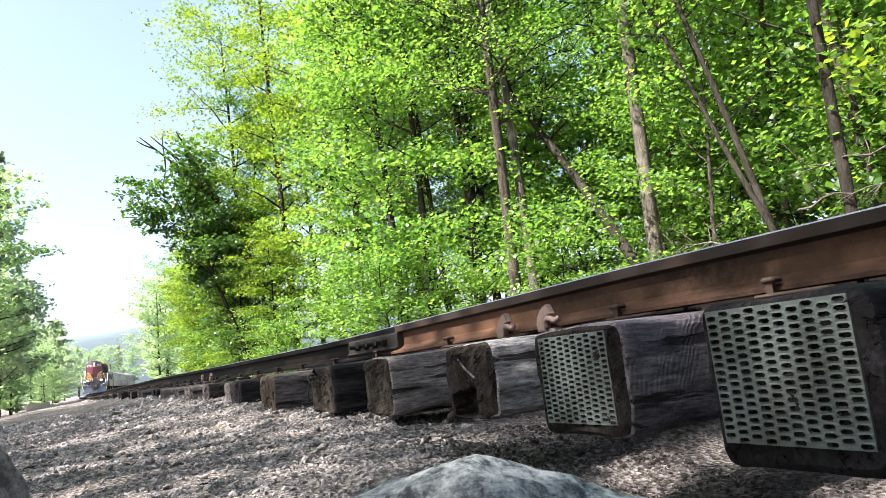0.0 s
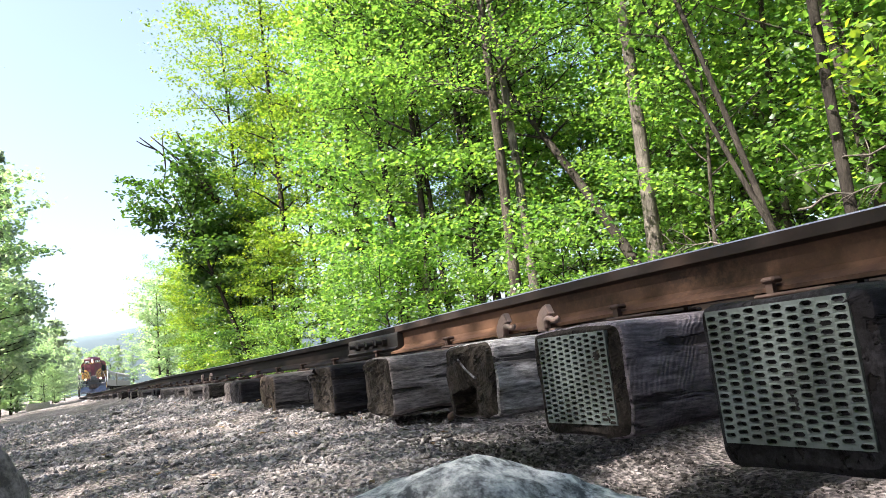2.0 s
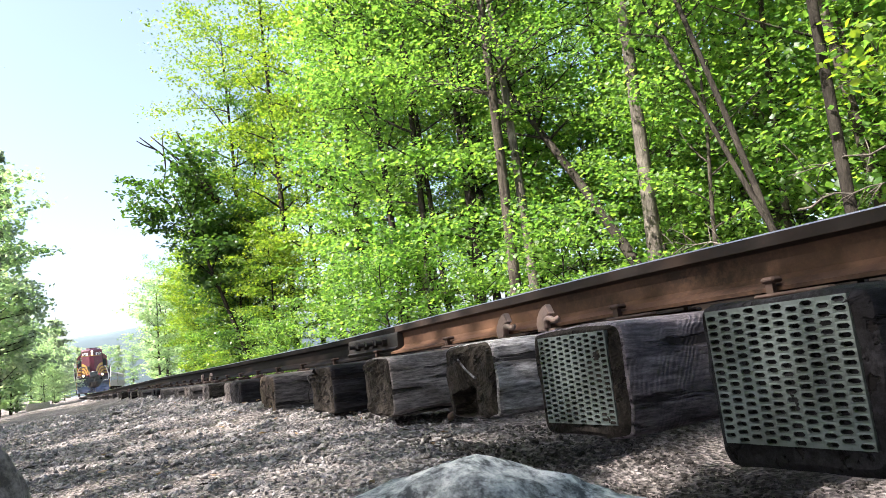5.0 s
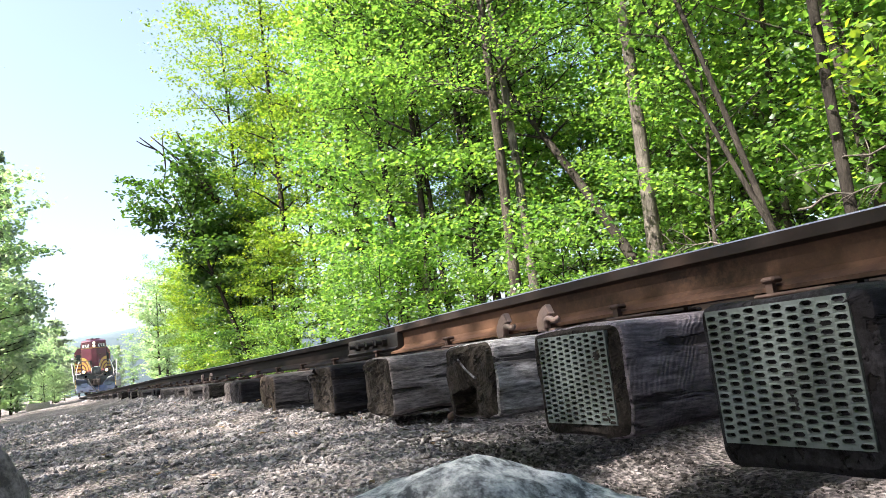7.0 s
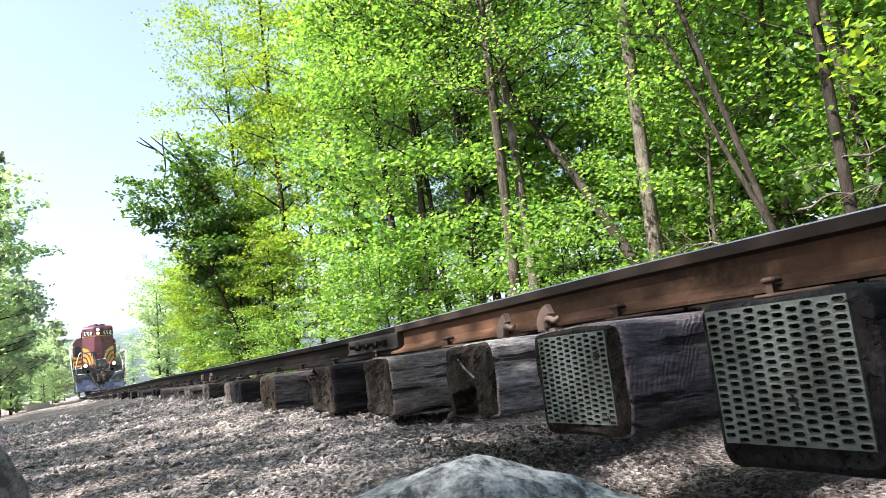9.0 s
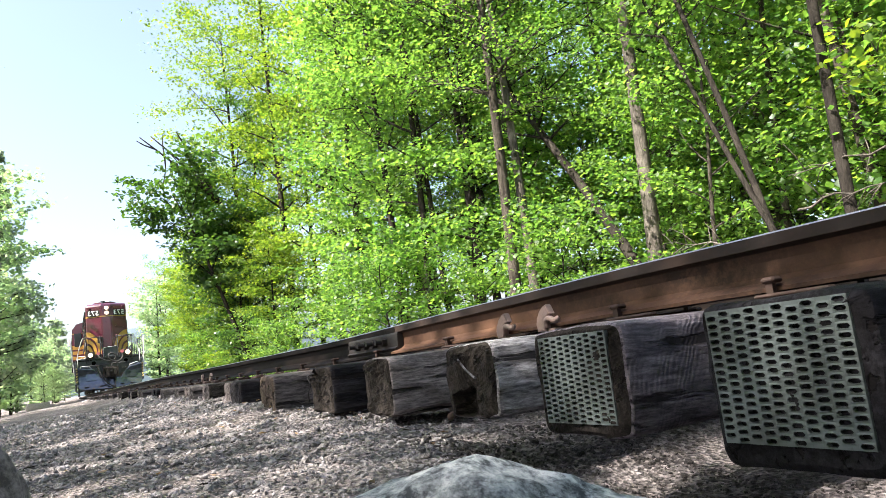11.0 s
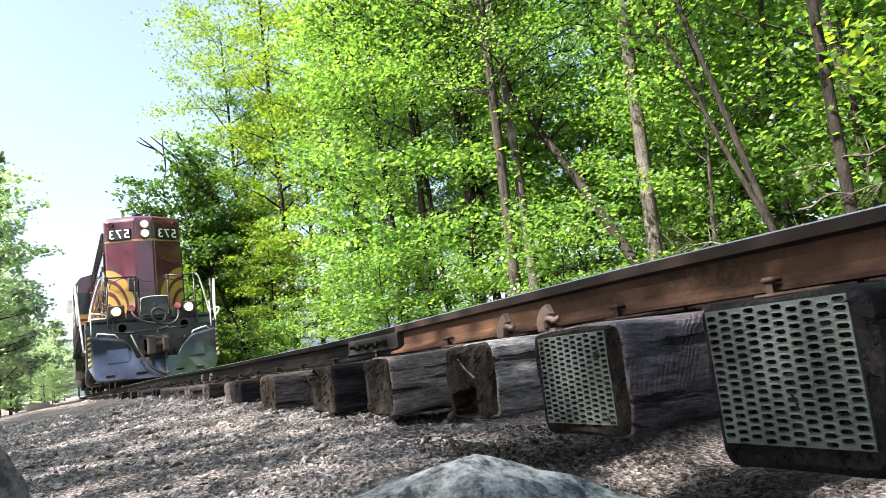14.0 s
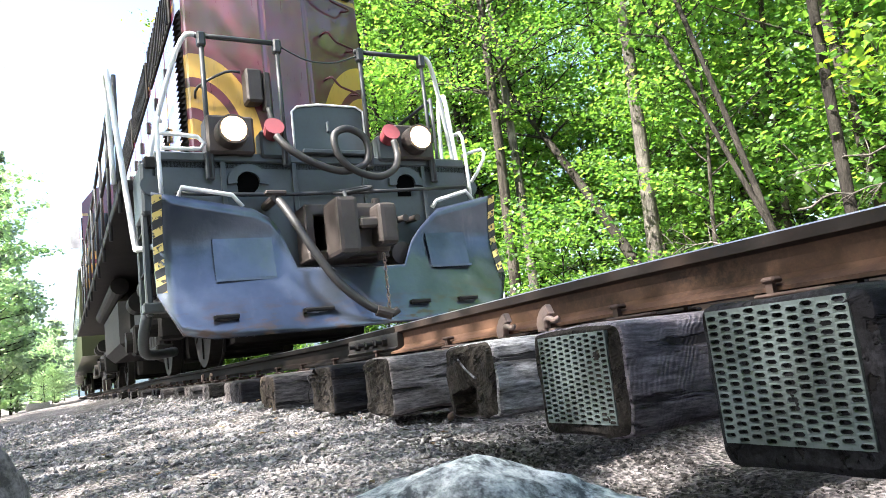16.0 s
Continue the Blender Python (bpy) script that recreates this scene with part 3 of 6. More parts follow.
def make_nail_plate(parent, w, h, x, y, z, turn=0.0, cols=8, rows=16):
    """A steel plate with punched slots, on the tie's end."""
    dx, dz = w / cols, h / rows
    verts, faces = [], []

    def quad(a, b, c, d):
        base = len(verts)
        verts.extend((a, b, c, d))
        faces.append((base, base + 1, base + 2, base + 3))

    th = 0.0035
    for c in range(cols):
        for r in range(rows):
            u0, u1 = -w / 2 + c * dx, -w / 2 + (c + 1) * dx
            v0, v1 = -h / 2 + r * dz, -h / 2 + (r + 1) * dz
            if c % 2:
                v0, v1 = v0 + dz * 0.5, v1 + dz * 0.5
                if r == rows - 1:
                    quad((0, u0, v0), (0, u1, v0), (0, u1, h / 2), (0, u0, h / 2))
                    continue
                if r == 0:
                    quad((0, u0, -h / 2), (0, u1, -h / 2), (0, u1, v0), (0, u0, v0))
            a0, a1, b0, b1 = u0 + dx * 0.10, u1 - dx * 0.10, v0 + (v1 - v0) * 0.20, v1 - (v1 - v0) * 0.22
            mid, cut = (b0 + b1) / 2, dx * 0.13
            outer = [(u0, v0), (u1, v0), (u1, mid), (u1, v1), (u0, v1), (u0, mid)]
            inner = [(a0 + cut, b0), (a1 - cut, b0), (a1, mid), (a1 - cut, b1), (a0 + cut, b1), (a0, mid)]
            base = len(verts)
            verts.extend([(0, *q) for q in outer] + [(-0.0007, *q) for q in inner] + [(th + 0.004, *q) for q in inner])
            for i in range(6):
                j = (i + 1) % 6
                faces.append((base + i, base + j, base + 6 + j, base + 6 + i))
                faces.append((base + 6 + i, base + 6 + j, base + 12 + j, base + 12 + i))
    edge = [(-w / 2, -h / 2), (w / 2, -h / 2), (w / 2, h / 2), (-w / 2, h / 2)]
    for i in range(4):
        a, b = edge[i], edge[(i + 1) % 4]
        quad((0, *a), (0, *b), (th + 0.004, *b), (th + 0.004, *a))
    ob = raw("nail_plate", verts, faces, M_PLATE, parent, False, "perforated galvanised steel end plate")
    ob.matrix_basis = pose(x, y, z, turn, 0, 0)
    return ob


TIE_MATS = {"tie": M_TIE, "grey": M_TIE_GREY, "dark": M_TIE_DARK, "brown": M_TIE_BROWN, "arcs": M_TIE_ARCS, "sawn": M_TIE_SAWN, "tan": M_TIE_TAN, "mid": M_TIE_MID}


def make_tie(y, x_end, w, h, seed, mats=("tie", "tie"), turn=0.0, label="weathered dark wooden railway tie in the gravel", length=2.55, rough=1.0, notch=None, nl=40):
    t = thing("railway_tie", pose(x_end, y, track_z(y), 0, 0, turn), label, "railway tie", "ties of the track")
    verts, faces = make_tie_mesh(seed, length, w, h, rough, notch, nl)
    beam = raw("beam", verts, faces, TIE_MATS[mats[0]], t, False)
    beam.data.materials.append(TIE_MATS[mats[1]])
    n = 36
    for i, p in enumerate(beam.data.polygons):
        if i >= nl * n and i < (nl + 9) * n:
            p.material_index = 1
    return t


def make_spike(bm_parent, x, y, z, turn):
    bm = bmesh.new()
    box(bm, (-0.008, -0.008, -0.02), (0.008, 0.008, 0.035))
    box(bm, (-0.014, -0.016, 0.033), (0.027, 0.016, 0.046), 0.005)
    ob = part("spike", bm, M_SPIKE, bm_parent)
    ob.matrix_basis = pose(x, y, z, 0, 0, turn)
    return ob


def make_fittings(y, tie, x_end, near):
    """Tie plates and spikes under both rails."""
    for side in (-1, 1) if near else (-1,):
        cx = track_x(y) + side * (RAIL_X + 0.033) - x_end
        bm = boxes(((cx - 0.125, -0.09, 0.0), (cx + 0.125, 0.09, 0.014), 0.003), ((cx - 0.092, -0.09, 0.014), (cx - 0.07, 0.09, 0.024), 0.004), ((cx + 0.07, -0.09, 0.014), (cx + 0.092, 0.09, 0.024), 0.004))
        part("tie_plate", bm, M_SPIKE, tie)
        make_spike(tie, cx - 0.079, 0.05, 0.012, 8)
        make_spike(tie, cx + 0.079, -0.05, 0.012, 180)


def make_anchor(y):
    """A rail anchor: a horned plate that hooks round the foot of the rail."""
    x, z = track_x(y) - RAIL_X - 0.033, track_z(y) + RAIL_TOP - 0.130
    t = thing("rail_anchor", pose(x, y, z), "pale rusty iron anchor hooked on the rail foot", "rail anchor", "anchors on the rail")
    horn = [(0.062, -0.010), (0.067, 0.012), (0.060, 0.032), (0.044, 0.052), (0.022, 0.066), (0.006, 0.070), (-0.004, 0.050), (-0.010, 0.040), (0.004, 0.034), (0.016, 0.024), (0.020, 0.010), (0.020, -0.010)]
    bm = bmesh.new()
    rings = [[bm.verts.new((xx, a, b)) for a, b in horn] for xx in (-0.098, -0.074)]
    n = len(horn)
    for k in range(n):
        bm.faces.new((rings[0][k], rings[0][(k + 1) % n], rings[1][(k + 1) % n], rings[1][k]))
    bm.faces.new(rings[0][::-1])
    bm.faces.new(rings[1])
    bmesh.ops.recalc_face_normals(bm, faces=bm.faces)
    bmesh.ops.bevel(bm, geom=[e for e in bm.edges if abs(e.verts[0].co.x - e.verts[1].co.x) < 1e-5], offset=0.003, segments=2, affect="EDGES")
    part("horn", bm, M_CLIP, t)
    tube("curl", [bend([(-0.092, 0.020, 0.000), (-0.096, 0.012, 0.022), (-0.098, -0.010, 0.026), (-0.098, -0.030, 0.018), (-0.098, -0.050, 0.022)], 4)], 0.0085, M_CLIP, t)
    bm = boxes(((-0.088, -0.012, -0.020), (0.085, 0.040, -0.004), 0.003))
    part("clip", bm, M_CLIP, t)
    return t


# y, end x, width, height, materials, turn, label
NEAR_TIES = [
    (-0.42, 0.78, 0.22, 0.18, ("tie", "tie"), 0, "weathered dark wooden railway tie in the gravel"),
    (0.12, 0.80, 0.22, 0.18, ("tie", "tie"), 0, "weathered dark wooden railway tie in the gravel"),
    (0.563, 0.733, 0.236, 0.205, ("dark", "dark"), 0, "black creosoted wooden tie with a perforated end plate"),
    (0.963, 0.744, 0.238, 0.182, ("arcs", "sawn"), 0, "silvery split wooden tie with a perforated end plate"),
    (1.449, 0.8125, 0.228, 0.172, ("grey", "brown"), 0, "grey cracked wooden tie with a rotten end"),
    (2.02, 0.815, 0.205, 0.172, ("mid", "brown"), 0, "weathered brown wooden tie with a cracked side"),
    (2.44, 0.775, 0.235, 0.16, ("dark", "brown"), 0, "dark notched wooden tie with a bent wire"),
    (3.17, 0.76, 0.24, 0.19, ("tie", "tan"), 0, "weathered wooden tie with a tan end"),
    (3.80, 0.75, 0.24, 0.19, ("dark", "dark"), 0, "black creosoted wooden tie in the gravel"),
]


def make_ties():
    rnd = random.Random(11)
    rows = list(NEAR_TIES)
    y = 4.42
    while y < 75:
        rows.append((y, track_x(y) - 1.30 + rnd.uniform(-0.05, 0.06), rnd.uniform(0.21, 0.24), 0.18,
                     rnd.choice((("tie", "tie"), ("tie", "brown"), ("dark", "dark"), ("brown", "tie"))), rnd.uniform(-1.5, 1.5), "weathered dark wooden railway tie in the gravel"))
        y += rnd.uniform(0.50, 0.62)
    y = -0.97
    back = []
    while y > -13.5:
        back.append((y, track_x(y) - 1.30 + rnd.uniform(-0.05, 0.06), 0.225, 0.18, rnd.choice((("tie", "tie"), ("dark", "dark"), ("brown", "tie"))), rnd.uniform(-1.5, 1.5), "weathered dark wooden railway tie in the gravel"))
        y -= rnd.uniform(0.50, 0.62)
    rows += back
    made = []
    shapes = {}
    for i, (y, x, w, h, mats, turn, label) in enumerate(rows):
        if i < 16:
            t = make_tie(y, x, w, h, i + 1, mats, turn, label, rough=1.6 if i in (4, 5, 6) else 1.0, notch=(0.03, 0.03, -0.17, -0.11, 0.022) if i == 4 else (0.09, 0.03, -0.03, 0.02, 0.05) if i == 6 else None)
            make_fittings(y, t, x, y > 0.3)
        else:
            key = (mats, i % 2)
            if key not in shapes:
                shapes[key] = make_tie(y, x, w, h, i + 1, mats, turn, label, nl=8)
                make_fittings(y, shapes[key], x, False)
                t = shapes[key]
            else:
                t = copy_thing(shapes[key], pose(x, y, track_z(y), 0, 0, turn))
        made.append(t)
    a, b = made[2], made[3]
    make_nail_plate(a, 0.192, 0.164, -0.0085, 0.002, -0.090, 0.0, 10, 17)
    make_nail_plate(b, 0.180, 0.146, -0.0085, 0.002, -0.086, 0.0, 10, 17)
    for y in (1.79, 2.03, 7.6, 8.1):
        make_anchor(y)
    verts, faces = [], []
    tube_into(verts, faces, bend([(-0.005, 0.05, -0.02), (-0.02, 0.09, -0.03), (-0.022, 0.06, -0.06), (-0.02, 0.10, -0.085), (-0.015, 0.115, -0.12)], 5), 0.0025, 6)
    raw("wire", verts, faces, M_JOINT, made[6], True, "rusty bent wire")
    bar = thing("iron_bar", pose(1.04, 1.93, -0.19, 0, 0, 12), "rusty red iron bar lying under the ties", "iron bar")
    tube("rod", [bend([(-0.10, -0.06, 0.0), (-0.02, 0.0, 0.012), (0.05, 0.08, 0.004), (0.12, 0.20, 0.0)], 4)], 0.010, M_SPIKE, bar)
    tube("root", [bend([(-0.012, 0.03, -0.035), (-0.016, -0.01, -0.06), (-0.014, -0.045, -0.08)], 5)], [0.0025] * 11, M_TIE_GREY, made[4], 6, "pale splinter")


make_ties()


# ---- trees ----
LEAF = np.array([(0, 0, 0), (0.30, 0.36, 0.05), (0.62, 0.42, 0.0), (1.0, 0.0, -0.12), (0.62, -0.42, 0.0), (0.30, -0.36, 0.05)])
LEAF_F = np.array([(0, 2, 1), (0, 3, 2), (0, 4, 3), (0, 5, 4)])


def leaf_cloud(rng, points, size, flat=0.55, few=False):
    """Leaves round the points: rows of x, y, z. flat: how level they lie."""
    n = len(points)
    yaw = rng.uniform(0, 2 * np.pi, n)
    tilt = rng.normal(0.25, flat, n)
    roll = rng.normal(0, flat, n)
    s = size * rng.uniform(0.65, 1.25, n)
    shape = LEAF if not few else LEAF[[0, 2, 3, 4]]
    fsh = LEAF_F if not few else np.array([(0, 2, 1), (0, 3, 2)])
    cy, sy, ct, st, cr, sr = np.cos(yaw), np.sin(yaw), np.cos(tilt), np.sin(tilt), np.cos(roll), np.sin(roll)
    rot = np.empty((n, 3, 3))
    rot[:, :, 0] = np.stack([cy * ct, sy * ct, -st], 1)
    rot[:, :, 1] = np.stack([-sy * cr + cy * st * sr, cy * cr + sy * st * sr, ct * sr], 1)
    rot[:, :, 2] = np.stack([sy * sr + cy * st * cr, -cy * sr + sy * st * cr, ct * cr], 1)
    v = np.einsum("nij,kj->nki", rot, shape) * s[:, None, None] + points[:, None, :]
    f = fsh[None] + (np.arange(n) * len(shape))[:, None, None]
    return v.reshape(-1, 3), f.reshape(-1, 3)


def fast_mesh(name, v, f, material, parent):
    me = bpy.data.meshes.new(name)
    me.vertices.add(len(v))
    me.vertices.foreach_set("co", np.asarray(v, np.float32).ravel())
    me.loops.add(f.size)
    me.loops.foreach_set("vertex_index", f.astype(np.int32).ravel())
    me.polygons.add(len(f))
    me.polygons.foreach_set("loop_start", np.arange(0, f.size, 3, dtype=np.int32))
    me.update(calc_edges=True)
    me.materials.append(material)
    ob = new(name, me)
    ob.parent = parent
    return ob


def broadleaf(label, m, seed, height, spread, low, leaves, leaf=0.11, trunk_r=0.11, mats=(M_BARK, M_LEAF), lean=(0, 0), limbs=22, category="tree", group="trees of the wood", few=False, fine_twigs=True):
    """A broad-leaved tree: a bowed tapered trunk, limbs that divide, leaves in loose level sprays along the twigs."""
    rnd = random.Random(seed)
    rng = np.random.default_rng(seed)
    t = thing("tree" if category == "tree" else "shrub", m, label, category, group)
    verts, faces, twigs = [], [], []
    wob = [rnd.uniform(-0.25, 0.25) for _ in range(6)]

    def stem(f):
        k = f * height
        return Vector((lean[0] * k + wob[0] * math.sin(f * 4 + wob[2] * 9) * f, lean[1] * k + wob[1] * math.sin(f * 5 + wob[3] * 9) * f, k))

    steps = 12
    tube_into(verts, faces, [stem(i / steps) - Vector((0, 0, 0.15 if i == 0 else 0)) for i in range(steps + 1)],
              [trunk_r * (1.25 if i == 0 else 1.0) * (1 - 0.88 * i / steps) + 0.006 for i in range(steps + 1)], 9)
    for i in range(limbs):
        f = low + (0.97 - low) * ((i + rnd.random()) / limbs)
        base = stem(f)
        az = i * 2.4 + rnd.uniform(-0.5, 0.5)
        shape = math.sin(math.pi * min(1.0, 0.22 + 0.78 * (1 - (f - low) / (1 - low)) ** 0.8))
        length = spread * (0.35 + 0.65 * shape) * rnd.uniform(0.7, 1.15)
        rise = rnd.uniform(0.15, 0.65) + 0.5 * f
        d = Vector((math.cos(az), math.sin(az), rise)).normalized()
        pts = [base]
        for s in range(1, 6):
            d = (d + Vector((rnd.uniform(-0.2, 0.2), rnd.uniform(-0.2, 0.2), rnd.uniform(-0.18, 0.08)))).normalized()
            pts.append(pts[-1] + d * length / 5)
        r0 = trunk_r * (1 - 0.85 * f) * 0.5 + 0.006
        tube_into(verts, faces, pts, [r0 * (1 - 0.17 * s) for s in range(6)], 4, False)
        for s in range(1, 6):
            for _ in range(2 if s > 1 else 1):
                a2 = rnd.uniform(0, 6.28)
                e = (d * 0.5 + Vector((math.cos(a2), math.sin(a2), rnd.uniform(-0.2, 0.45)))).normalized()
                ln = length * rnd.uniform(0.22, 0.45)
                q = [pts[s], pts[s] + e * ln * 0.5, pts[s] + e * ln + Vector((0, 0, -0.08 * ln))]
                if fine_twigs:
                    tube_into(verts, faces, q, [r0 * 0.35 + 0.002, r0 * 0.22 + 0.002, 0.003], 3, False)
                twigs.append((np.array(q[0]), np.array(q[2]), ln))
    wood = raw("trunk", verts, faces, mats[0], t, True)
    tw = np.array([w[2] for w in twigs])
    pick = rng.choice(len(twigs), leaves, p=tw / tw.sum())
    a, b = np.array([w[0] for w in twigs])[pick], np.array([w[1] for w in twigs])[pick]
    along = rng.beta(1.6, 1.0, leaves)[:, None] * 1.12
    off = rng.normal(0, 1, (leaves, 3)) * np.array([0.19, 0.19, 0.05]) * (0.5 + tw[pick])[:, None]
    v, f = leaf_cloud(rng, a + (b - a) * along + off, leaf, 0.42, few)
    fast_mesh("crown", v, f, mats[1], t)
    return t


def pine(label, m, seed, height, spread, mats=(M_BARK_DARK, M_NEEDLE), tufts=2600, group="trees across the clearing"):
    """A pine with whorls of level boughs and tufts of needles."""
    rnd = random.Random(seed)
    rng = np.random.default_rng(seed)
    t = thing("pine_tree", m, label, "tree", group)
    verts, faces, pts_l = [], [], []
    tube_into(verts, faces, [(0.12 * math.sin(i), 0.1 * math.cos(i * 1.3), height * i / 8 - (0.15 if i == 0 else 0)) for i in range(9)], [0.2 * (1 - i / 8.6) for i in range(9)], 8)
    whorls = int(height / 0.75)
    for w in range(whorls):
        f = 0.12 + 0.86 * w / whorls
        for b in range(rnd.randint(3, 5)):
            az = rnd.uniform(0, 6.28)
            ln = spread * (1 - f) ** 0.75 * rnd.uniform(0.55, 1.2) + 0.25
            z0 = f * height + rnd.uniform(-0.25, 0.25)
            d = Vector((math.cos(az), math.sin(az), rnd.uniform(-0.05, 0.35)))
            q = [Vector((0, 0, z0)), Vector((0, 0, z0)) + d * ln * 0.5, Vector((0, 0, z0 + 0.1)) + d * ln]
            tube_into(verts, faces, q, [0.04 * (1 - f) + 0.01, 0.02, 0.006], 4, False)
            for k in range(int(tufts / whorls / 4)):
                s = rnd.betavariate(1.8, 1.0)
                c = q[0].lerp(q[2], s) + Vector((rnd.gauss(0, 0.13 * ln), rnd.gauss(0, 0.13 * ln), rnd.gauss(0.06, 0.09)))
                pts_l.append(c[:])
    raw("trunk", verts, faces, mats[0], t, True)
    c = np.repeat(np.array(pts_l), 4, 0) + rng.normal(0, 0.07, (len(pts_l) * 4, 3))
    v, f = leaf_cloud(rng, c, 0.165, 0.8, True)
    fast_mesh("crown", v, f, mats[1], t)
    return t


def forest_z(x, y):
    return ground_z(x, min(y, 250)) - 0.02


def make_snag(m):
    """Bare dead boughs that stick out of the leaves."""
    t = thing("dead_branch", m, "bare grey dead branch sticking out of the trees", "dead branch")
    rnd = random.Random(8)
    verts, faces = [], []
    for tip, mid in (((-2.7, 0, 2.6), (-1.1, 0, 1.2)), ((-2.3, 0.3, 2.75), (-1.0, 0.1, 1.4)), ((-1.5, -0.2, 2.8), (-0.8, 0.1, 1.6))):
        tube_into(verts, faces, bend([(0, 0, 0), mid, tip], 6), [0.075 - 0.0048 * i for i in range(13)], 6)
    for x, z, dx, dz in ((-1.9, 1.95, 0.0, 0.85), (-1.9, 1.95, -0.1, -1.0), (-1.7, 1.75, 0.15, -0.95), (-1.2, 1.4, -0.5, 0.65), (-2.2, 2.2, -0.6, 0.3), (-1.5, 1.7, 0.25, -0.8), (-0.9, 1.1, -0.9, 0.4)):
        tube_into(verts, faces, bend([(x, 0.05, z), (x + dx * 0.5 + rnd.uniform(-0.06, 0.06), 0.1, z + dz * 0.5), (x + dx, 0.1, z + dz)], 4), [0.036 - 0.003 * i for i in range(9)], 5)
    raw("branch", verts, faces, M_BARK_DARK, t, True)
    return t


def make_twig(m, reach, seed):
    """A bare pale branch with forks."""
    t = thing("bare_branch", m, "bare pale branch between the leaves", "branch")
    rnd = random.Random(seed)
    verts, faces = [], []
    main = [Vector((0, 0, 0))]
    for i in range(7):
        main.append(main[-1] + Vector((rnd.uniform(-0.03, 0.03), reach / 7, rnd.uniform(-0.06, 0.08))))
    tube_into(verts, faces, main, [0.014 - 0.0014 * i for i in range(8)], 6)
    for i in range(2, 7):
        for _ in range(2):
            e = Vector((rnd.uniform(-0.2, 0.2), rnd.uniform(0.05, 0.3), rnd.uniform(-0.25, 0.35)))
            tube_into(verts, faces, [main[i], main[i] + e * 0.5 + Vector((0, 0, 0.03)), main[i] + e], [0.007, 0.005, 0.002], 5)
    tagged(raw("branch", verts, faces, M_BARK_PALE, t, True), kind="stuff")
    return t


# base x, y, height, trunk radius, lean x, lean y, low, leaves, pale, seed
TRUNKS = [
    (7.5, 7.61, 15, 0.11, 0.0, -0.05, 0.30, 10000, M_BARK_PALE, 101), (6.5, 9.78, 14, 0.10, 0.0, -0.03, 0.26, 9000, M_BARK, 102), (6.75, 9.55, 13, 0.085, 0.01, 0.05, 0.30, 7000, M_BARK_PALE, 103),
    (7.5, 7.3, 7.5, 0.095, -0.02, 0.62, 0.45, 4000, M_BARK_DARK, 104), (7.0, 5.0, 9.5, 0.040, 0.0, 0.226, 0.40, 3500, M_BARK_DARK, 105), (7.0, 4.75, 7.5, 0.034, 0.0, 0.42, 0.45, 2500, M_BARK_DARK, 106),
    (7.0, 4.31, 13, 0.06, 0.0, -0.02, 0.32, 4200, M_BARK_DARK, 107), (8.0, 4.5, 13, 0.065, 0.0, 0.06, 0.32, 4200, M_BARK, 108), (9.0, 5.1, 14, 0.08, 0.0, -0.06, 0.3, 4200, M_BARK, 109),
    (7.5, 12.55, 13, 0.09, 0.0, 0.01, 0.25, 9000, M_BARK_DARK, 110), (7.0, 13.9, 12, 0.09, 0.0, -0.04, 0.24, 9000, M_BARK_DARK, 111), (7.2, 13.3, 11, 0.07, 0.0, 0.10, 0.28, 6000, M_BARK_DARK, 112),
    (11.0, 10.5, 15, 0.12, 0.0, -0.10, 0.2, 9000, M_BARK_DARK, 113), (9.0, 6.5, 11, 0.05, 0.0, -0.06, 0.3, 5000, M_BARK, 114),
]


